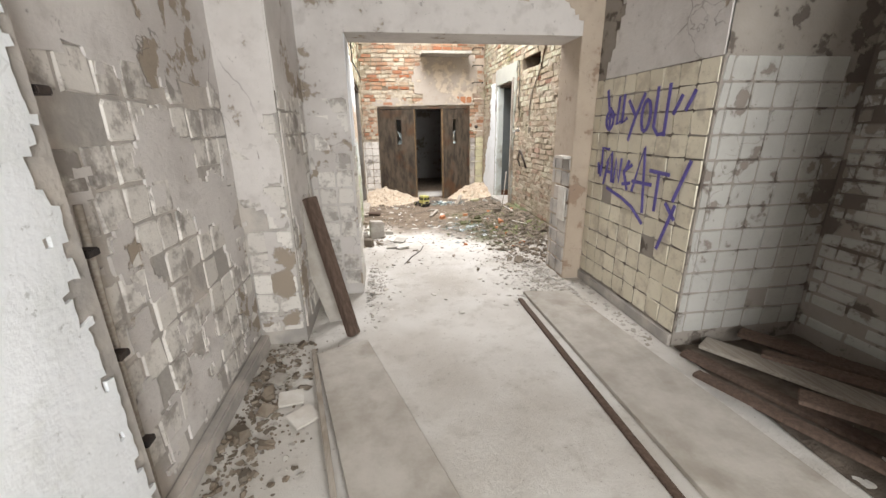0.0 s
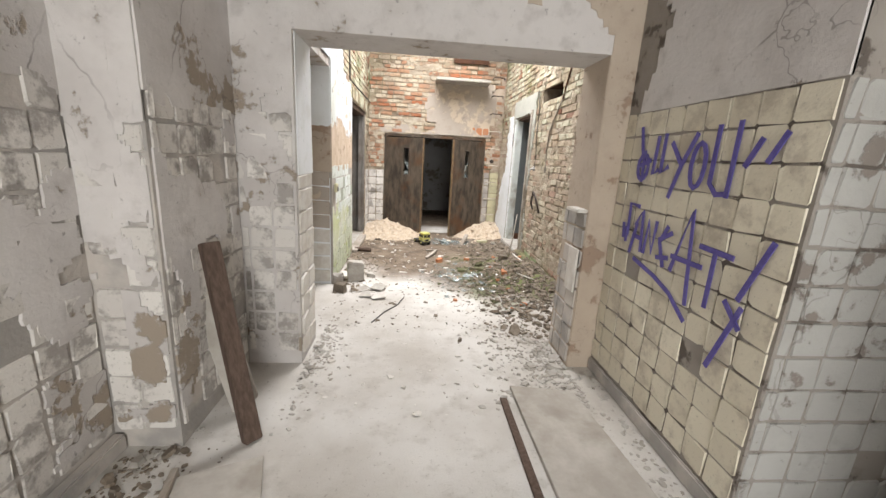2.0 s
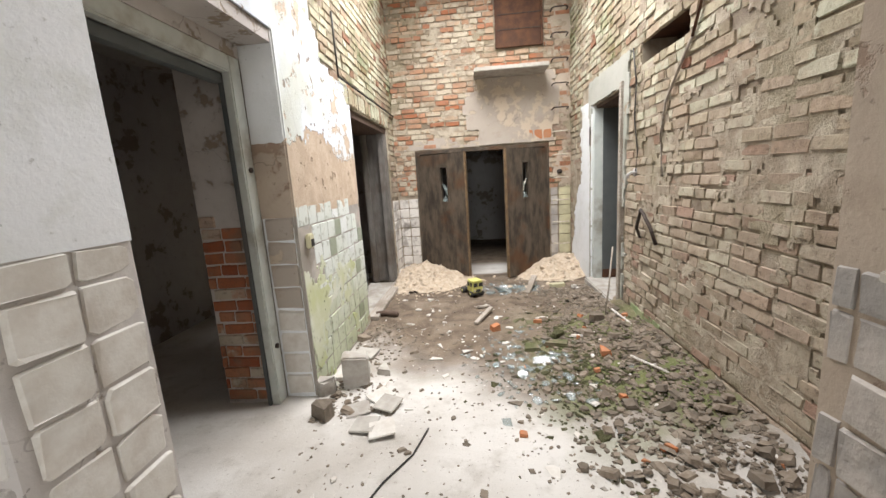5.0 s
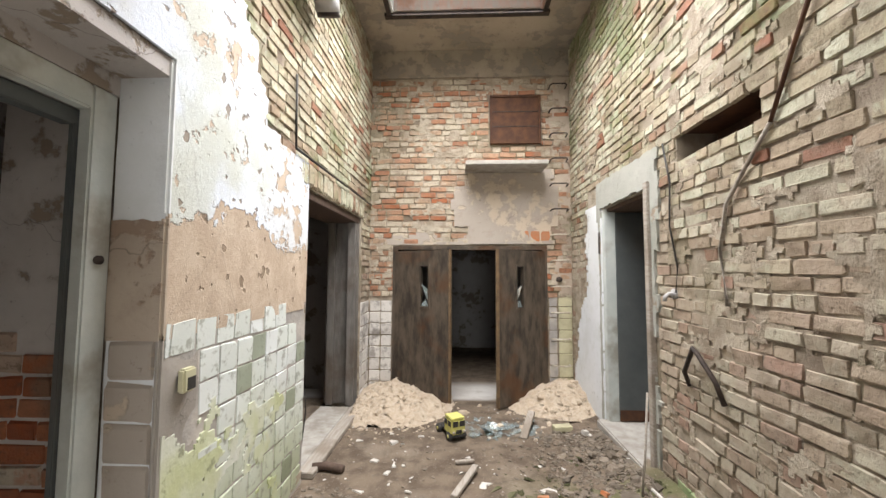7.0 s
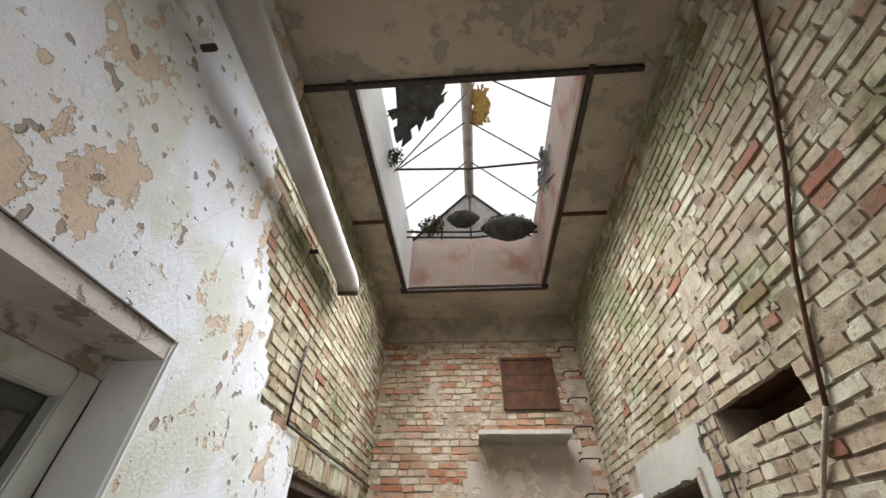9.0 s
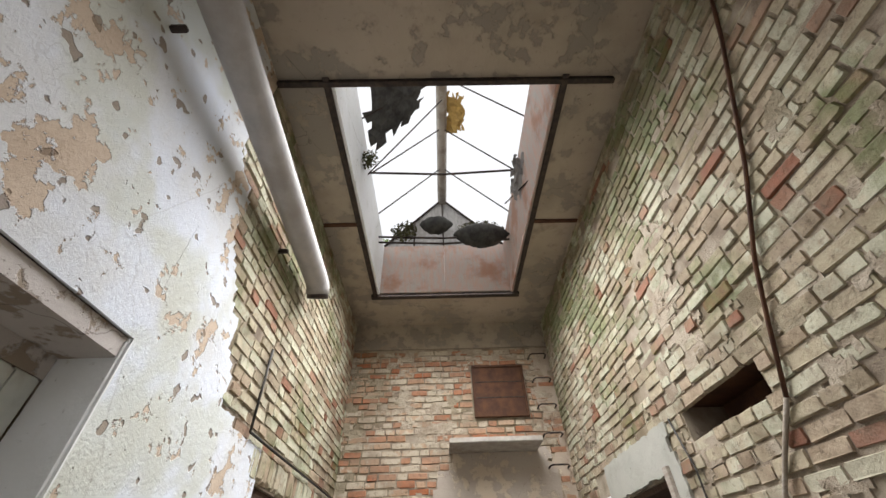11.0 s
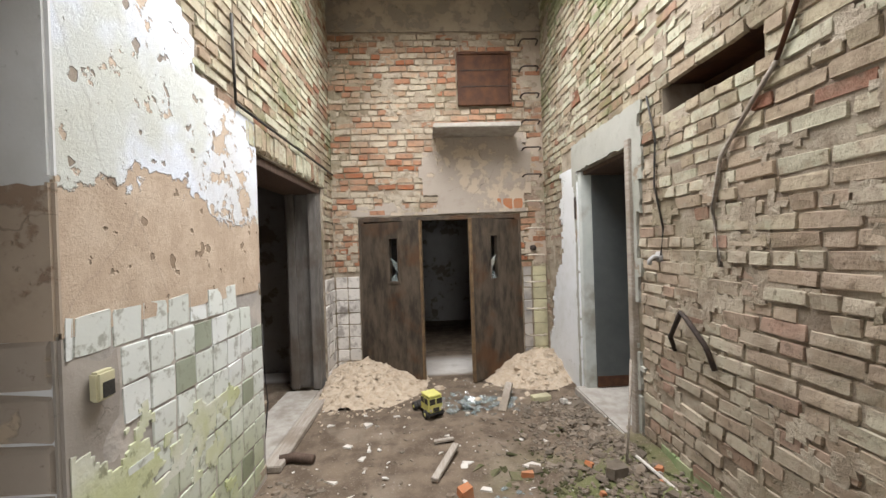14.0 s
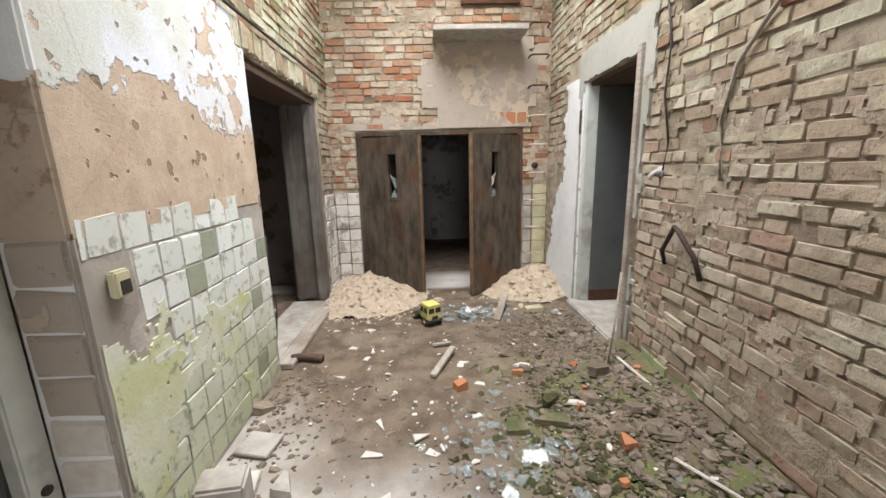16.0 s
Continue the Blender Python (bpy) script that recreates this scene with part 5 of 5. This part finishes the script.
# toy truck
tr = holder("toy_truck", pose(0.57, 7.10, 0, 0, 0, 28), "battered pale yellow toy truck with black wheels", "toy")
bm = bmesh.new()
box(bm, -0.075, 0.075, -0.085, 0.085, 0.055, 0.20, 0.018)
part("cab", bm, YELLOW, tr)
block("roof_rim", (-0.07, 0.07, -0.08, 0.08, 0.20, 0.213), YELLOW, tr, bevel=0.005)
for x in (-0.035, 0.035):
    block("windscreen", (x - 0.028, x + 0.028, -0.089, -0.084, 0.135, 0.185), BLACK, tr, bevel=0.001)
for y in (-0.04, 0.035):
    block("side_window", (-0.079, -0.074, y - 0.028, y + 0.028, 0.135, 0.185), BLACK, tr, bevel=0.001)
block("grille", (-0.03, 0.03, -0.092, -0.084, 0.07, 0.105), BLACK, tr, bevel=0.001)
for x in (-0.055, 0.055):
    tube("headlight", [(x, -0.084, 0.088), (x, -0.094, 0.088)], 0.013, WHITE_METAL, tr)
block("bumper", (-0.08, 0.08, -0.10, -0.084, 0.045, 0.06), BLACK, tr, bevel=0.003)
block("chassis", (-0.045, 0.045, -0.07, 0.28, 0.035, 0.055), BLACK, tr, bevel=0.003)
for x in (-0.07, 0.07):
    for y in (-0.03, 0.2):
        w = tube("wheel", [(x - 0.018, y, 0.04), (x + 0.018, y, 0.04)], 0.04, BLACK, tr, sides=16)
        tube("hub", [(x - 0.021, y, 0.04), (x + 0.021, y, 0.04)], 0.016, YELLOW, w, "pale yellow hub", sides=10)

# corridor boards
def slab4(name, mt, pts, h, label, category):
    bm = bmesh.new()
    low = [bm.verts.new((x, y, 0.001)) for x, y in pts]
    top = [bm.verts.new((x, y, h)) for x, y in pts]
    bm.faces.new(low[::-1])
    bm.faces.new(top)
    for k in range(4):
        bm.faces.new((low[k], low[(k + 1) % 4], top[(k + 1) % 4], top[k]))
    bmesh.ops.recalc_face_normals(bm, faces=bm.faces[:])
    bmesh.ops.bevel(bm, geom=bm.edges[:], offset=0.003, segments=1, affect="EDGES")
    return tagged(finish(name, bm, mt), label, category)


slab4("wide_board", DUSTY_BOARD, ((1.05, 2.72), (1.47, 2.66), (1.75, -0.6), (1.10, -0.6)), 0.032, "wide dusty board lying along the corridor floor", "board")
tagged(block("board_batten", (0.955, 1.0, 0.2, 2.6, 0.001, 0.02), DARK_WOOD, None), "dark batten beside the dusty board", "batten")
slab4("wide_board", DUSTY_BOARD, ((-0.70, 1.97), (-0.36, 2.1), (0.22, 0.3), (-0.22, 0.2)), 0.03, "wide grey board lying askew on the corridor floor", "board")
slab4("wood_scrap", OLD_WOOD, ((-0.74, 2.0), (-0.71, 2.01), (-0.36, 0.5), (-0.39, 0.5)), 0.05, "thin lath beside the askew board", "lath")
for k, (x0, y0, x1, y1, w, mt) in enumerate(((1.75, 1.55, 2.26, 0.32, 0.10, DARK_WOOD), (1.95, 1.62, 2.68, 0.42, 0.16, OLD_WOOD), (1.62, 1.3, 1.95, 0.32, 0.07, DARK_WOOD), (2.2, 1.6, 2.68, 0.9, 0.12, DARK_WOOD), (1.9, 0.95, 2.4, 0.36, 0.13, DARK_WOOD), (2.05, 1.3, 2.66, 0.5, 0.08, DARK_WOOD))):
    d = Vector((x1 - x0, y1 - y0))
    board("loose_plank", mt, ((x0 + x1) / 2, (y0 + y1) / 2, 0.01 + 0.03 * k), (w, d.length, 0.025), math.degrees(math.atan2(-d.x, d.y)), "old plank in a pile on the corridor floor", "plank", (1.5 * (k % 3 - 1), 2 * (k % 2)))
bm = bmesh.new()
box(bm, -0.045, 0.045, -0.03, 0.03, 0, 1.08, 0.004)
lean = finish("leaning_beam", bm, DARK_WOOD)
a, b = Vector((-0.47, 2.24, 0.0)), Vector((-0.72, 2.46, 1.03))
lean.matrix_world = Matrix.Translation(a) @ (b - a).to_track_quat("Z", "Y").to_matrix().to_4x4()
tagged(lean, "dark brown wooden beam leaning on the wall", "beam")
board("leaning_board", DUSTY_BOARD, (-0.60, 2.50, 0.0), (0.16, 0.02, 1.0), 15, "pale board leaning behind the dark beam", "board", (-6, -14))
for k, (x, y, sx, sy, t) in enumerate(((-0.78, 1.55, 0.14, 0.13, 10), (-0.68, 1.38, 0.15, 0.14, 40), (-0.90, 1.75, 0.12, 0.1, 70), (-0.55, 1.95, 0.1, 0.04, 20), (1.5, 1.75, 0.3, 0.03, 80))):
    board("loose_tile", WHITE_TILE if k < 2 else CONCRETE, (x, y, 0.004), (sx, sy, 0.012), t, "broken pale tile lying by the corridor wall", "tile", (2, 3))
for d, p in (((-1.12, -1.06, 0.75, 2.19, 0.0, 0.09), "dusty skirting along the tiled corridor wall"), ((1.735, 1.759, 1.68, 3.02, 0.0, 0.1), "grey skirting below the painted tiles")):
    tagged(block("baseboard", d, TILE_BED, None, "", 0.01), p, "skirting", kind="structure")
cl = holder("wall_conduit", pose(0, 0, 0), "thin conduit with clips at the corridor corner", "conduit")
tube("conduit", [(-1.07, 0.80, 0.2), (-1.075, 0.83, 1.0), (-1.07, 0.84, 1.3)], 0.012, OLD_WOOD, cl)
for z in (0.45, 0.8, 1.15, 1.6):
    block("clip", (-1.12, -1.03, 0.77, 0.82, z, z + 0.025), IRON, cl)

# unseen window behind the start, added to frame the fill lamp
wi = holder("window_1", pose(0, 0, 0), "unseen window added around the corridor's fill lamp", "window", kind="structure")
block("window_frame", (0.05, 0.11, -3.5, -3.43, 0.9, 2.4), OLD_WOOD, wi)
block("window_frame", (1.59, 1.65, -3.5, -3.43, 0.9, 2.4), OLD_WOOD, wi)

# ---- spray-painted words on the tiles ----
words = holder("spray_painted_words", pose(0, 0, 0), "purple spray-painted words ALL YOU CAN EAT on tiles", "graffiti")


def stroke(points, lift, w=0.026):
    """A sprayed line on the east corridor wall; points: along the wall from its far end, and height."""
    bm = bmesh.new()
    pts = [Vector((1.7465 - lift, 2.885 - u * 1.055, z - 0.02)) for u, z in points]
    left, right = [], []
    for i, p in enumerate(pts):
        d = (pts[min(i + 1, len(pts) - 1)] - pts[max(i - 1, 0)]).normalized()
        n = Vector((0, -d.z, d.y)) * w / 2
        left.append(bm.verts.new(p + n))
        right.append(bm.verts.new(p - n))
    for i in range(len(pts) - 1):
        bm.faces.new((left[i], left[i + 1], right[i + 1], right[i]))
    r = bmesh.ops.extrude_face_region(bm, geom=bm.faces[:])
    for v in r["geom"]:
        if isinstance(v, bmesh.types.BMVert):
            v.co.x += 0.004
    bmesh.ops.recalc_face_normals(bm, faces=bm.faces[:])
    part("stroke", bm, PURPLE, words)


def loop(u, z, a, b):
    return [(u + a * math.cos(k * 0.524), z + b * math.sin(k * 0.524)) for k in range(13)]


for k, s in enumerate(([(0.06, 1.80), (0.10, 1.66), (0.13, 1.60)], loop(0.13, 1.56, 0.05, 0.075), [(0.07, 1.56), (0.2, 1.60)], [(0.13, 1.66), (0.135, 1.47)],
          [(0.24, 1.74), (0.23, 1.52), (0.28, 1.55)], [(0.30, 1.75), (0.30, 1.53), (0.36, 1.57)],
          [(0.36, 1.70), (0.46, 1.58)], [(0.54, 1.74), (0.46, 1.58), (0.40, 1.40)], loop(0.575, 1.58, 0.045, 0.11),
          [(0.67, 1.77), (0.67, 1.50), (0.72, 1.45), (0.78, 1.46)], [(0.78, 1.78), (0.78, 1.44)],
          [(0.84, 1.58), (0.90, 1.70)], [(0.94, 1.60), (1.0, 1.72)],
          [(0.18, 1.32), (0.08, 1.33), (0.09, 1.12)], [(0.16, 1.20), (0.22, 1.30), (0.25, 1.05)], [(0.15, 1.14), (0.25, 1.13)], [(0.14, 1.02), (0.18, 1.22)],
          [(0.28, 1.05), (0.29, 1.25), (0.35, 1.07), (0.36, 1.26)], [(0.46, 1.25), (0.41, 1.15), (0.47, 1.02)], [(0.40, 1.16), (0.50, 1.22)], [(0.40, 1.06), (0.50, 1.08)],
          [(0.53, 1.02), (0.62, 1.36), (0.68, 0.88)], [(0.52, 1.10), (0.74, 1.10)], [(0.70, 1.20), (0.90, 1.19)], [(0.80, 1.20), (0.80, 0.92)],
          [(1.06, 1.30), (0.96, 1.02)], [(0.90, 1.0), (1.0, 0.90)], [(0.99, 1.0), (0.88, 0.66)],
          [(0.20, 1.0), (0.42, 0.95), (0.56, 0.90), (0.70, 0.80)], [(0.04, 1.2), (0.06, 1.1)], [(0.08, 1.18), (0.09, 1.08)])):
    stroke(s, 0.0003 * k)

# ---- bricks and tiles, piece by piece ----
uh = lambda y: y - Y1
courses(wall_right, "brick", BRICK_CREAM, (XR, Y1, 0), (0, 1, 0), EAST, YB - Y1, 0.03, ZC, 0.077, 0.235, 0.012,
        [(uh(6.22), uh(7.72), 0, 2.48), (uh(5.2), uh(5.93), 2.31, 2.53), (uh(6.16), uh(7.4), 1.7, 2.5), (uh(7.3), uh(7.7), 0, 2.2), (uh(7.4), uh(8.2), 0, 1.35), (uh(5.4), uh(6.1), 0, 0.2)],
        lambda u, z: 0.4 < z < 2.4 and 0.5 < u < 2.75, 21, gap=0.012, inset=(0.016, 0.05), jitter=0.13, missing=0.025, recess=0.012)
ub = lambda x: XR - x
courses(wall_back, "brick", BRICK_RED, (XR, YB, 0), (-1, 0, 0), NORTH, XR - XL, 0.03, 4.22, 0.077, 0.235, 0.014,
        [(ub(1.75), ub(-0.26), 0, 1.98), (ub(1.86), ub(0.74), 1.98, 2.92), (ub(1.70), ub(1.01), 3.28, 3.96), (ub(-0.26), ub(XL), 0, 1.25), (0, ub(1.75), 0, 1.3)],
        lambda u, z: z < 4, 22, gap=0.013, inset=(0.018, 0.06), jitter=0.14, missing=0.02, recess=0.012)


def west_bricks(u, z, rng):
    y = YB - u
    return not west_keep(6.25 - y, z) if y < 6.25 else True


courses(wall_left, "brick", BRICK_CREAM, (XL, YB, 0), (0, -1, 0), WEST, YB - 4.82, 0.03, ZC, 0.077, 0.235, 0.012,
        [(YB - 7.92, YB - 6.25, 0, 2.45), (YB - 8.0, YB - 6.08, 2.2, 2.45), (0, YB - 7.92, 0, 1.25)], lambda u, z: z < 4.0, 23, gap=0.012, inset=(0.018, 0.06), jitter=0.13, missing=0.02, keep=west_bricks)
courses(wall_left, "lintel_brick", BRICK_CREAM, (XL, 8.0, 0), (0, -1, 0), WEST, 1.92, 2.245, 2.44, 0.195, 0.085, 0.022, [], lambda u, z: True, 24, bond=False)
courses(wall_left, "tile", TILE_ALGAE, (XL + 0.009, 6.24, 0), (0, -1, 0), WEST, 1.415, 0.02, 1.37, 0.15, 0.151, 0.006,
        [(1.22, 1.42, 0.62, 1.22), (0, 0.33, 1.2, 1.5), (0, 0.03, 0, 0.3)], lambda u, z: True, 25, gap=0.008, inset=(0.02, 0.02), jitter=0.05, missing=0.03, bond=False)
courses(wall_left, "tile", TILE_GREY, (XL, YB - 0.02, 0), (0, -1, 0), WEST, 0.42, 0.02, 1.25, 0.15, 0.151, 0.012, [], lambda u, z: True, 26, gap=0.008, inset=(0.04, 0.04), jitter=0.03, bond=False)
courses(wall_back, "tile", TILE_GREY, (-0.27, YB, 0), (-1, 0, 0), NORTH, 0.30, 0.02, 1.25, 0.15, 0.151, 0.012, [], lambda u, z: True, 27, gap=0.008, inset=(0.04, 0.04), jitter=0.03, bond=False)
courses(wall_back, "tile", TILE_BED, (1.88, YB, 0), (-1, 0, 0), NORTH, 0.11, 0.1, 1.3, 0.15, 0.151, 0.012, [], lambda u, z: True, 28, gap=0.008, inset=(0.04, 0.04), jitter=0.03, bond=False)
courses(wall_back, "tile", YELLOW_TILE, (2.07, YB, 0), (-1, 0, 0), NORTH, 0.18, 0.1, 1.3, 0.15, 0.18, 0.016, [], lambda u, z: True, 29, gap=0.005, inset=(0.03, 0.03), jitter=0.02, bond=False)
courses(wall_right, "tile", GREEN_TILE, (XR, 5.42, 0), (0, 1, 0), EAST, 0.62, 0.05, 0.22, 0.17, 0.155, 0.02, [], lambda u, z: True, 30, gap=0.006, inset=(0.03, 0.03), jitter=0.02, bond=False)
courses(corridor_right, "tile", TILE_CREAM, (1.76, 1.69, 0), (0, 1, 0), EAST, 1.33, 0.11, 1.87, 0.147, 0.154, 0.007, [], lambda u, z: True, 31, gap=0.006, inset=(0.014, 0.014), jitter=0.05, missing=0.01, bond=False)
courses(corridor_right, "tile", TILE_SHADED, (2.74, 1.68, 0), (-1, 0, 0), NORTH, 0.97, 0.11, 1.87, 0.147, 0.154, 0.007, [], lambda u, z: True, 32, gap=0.006, inset=(0.03, 0.03), jitter=0.03, missing=0.04, bond=False)
loose = dict(gap=0.011, inset=(0.04, 0.04), jitter=0.06, bond=False)
courses(corridor_left, "tile", TILE_GREY, (-1.12, 2.19, 0), (0, -1, 0), WEST, 1.42, 0.1, 1.80, 0.152, 0.153, 0.009, [], lambda u, z: True, 33, missing=0.14, **loose)
courses(corridor_left, "tile", TILE_GREY, (-0.81, 2.2, 0), (-1, 0, 0), NORTH, 0.30, 0.1, 1.60, 0.152, 0.15, 0.009, [], lambda u, z: True, 34, missing=0.1, **loose)
courses(corridor_left, "tile", TILE_GREY, (-0.80, 3.02, 0), (0, -1, 0), WEST, 0.80, 0.1, 1.80, 0.152, 0.153, 0.009, [], lambda u, z: True, 35, missing=0.12, **loose)
courses(wall_arch, "tile", TILE_GREY, (-0.44, Y0, 0), (-1, 0, 0), NORTH, 0.35, 0.1, 1.75, 0.152, 0.153, 0.010, [], lambda u, z: True, 36, missing=0.1, **loose)
courses(wall_arch, "tile", WHITE_TILE, (-0.43, Y1 - 0.01, 0), (0, -1, 0), WEST, 0.37, 0.05, 1.36, 0.152, 0.18, 0.012, [], lambda u, z: True, 37, missing=0.03, **loose)
courses(wall_arch, "tile", TILE_BED, (1.573, 3.035, 0), (0, 1, 0), EAST, 0.385, 0.02, 1.2, 0.152, 0.16, 0.010, [], lambda u, z: True, 38, missing=0.1, **loose)
courses(corridor_right, "brick", TILE_SHADED, (2.75, 0.26, 0), (0, 1, 0), EAST, 1.40, 0.1, 1.9, 0.087, 0.245, 0.009, [], lambda u, z: True, 39, gap=0.009, inset=(0.035, 0.13), jitter=0.09, missing=0.1)

courses(wall_back, "orange_brick", ORANGE_BRICK, (1.80, YB, 0), (-1, 0, 0), NORTH, 0.42, 1.985, 2.135, 0.15, 0.135, 0.036, [], lambda u, z: True, 40, gap=0.012, inset=(0.05, 0.05), jitter=0.06, bond=False)
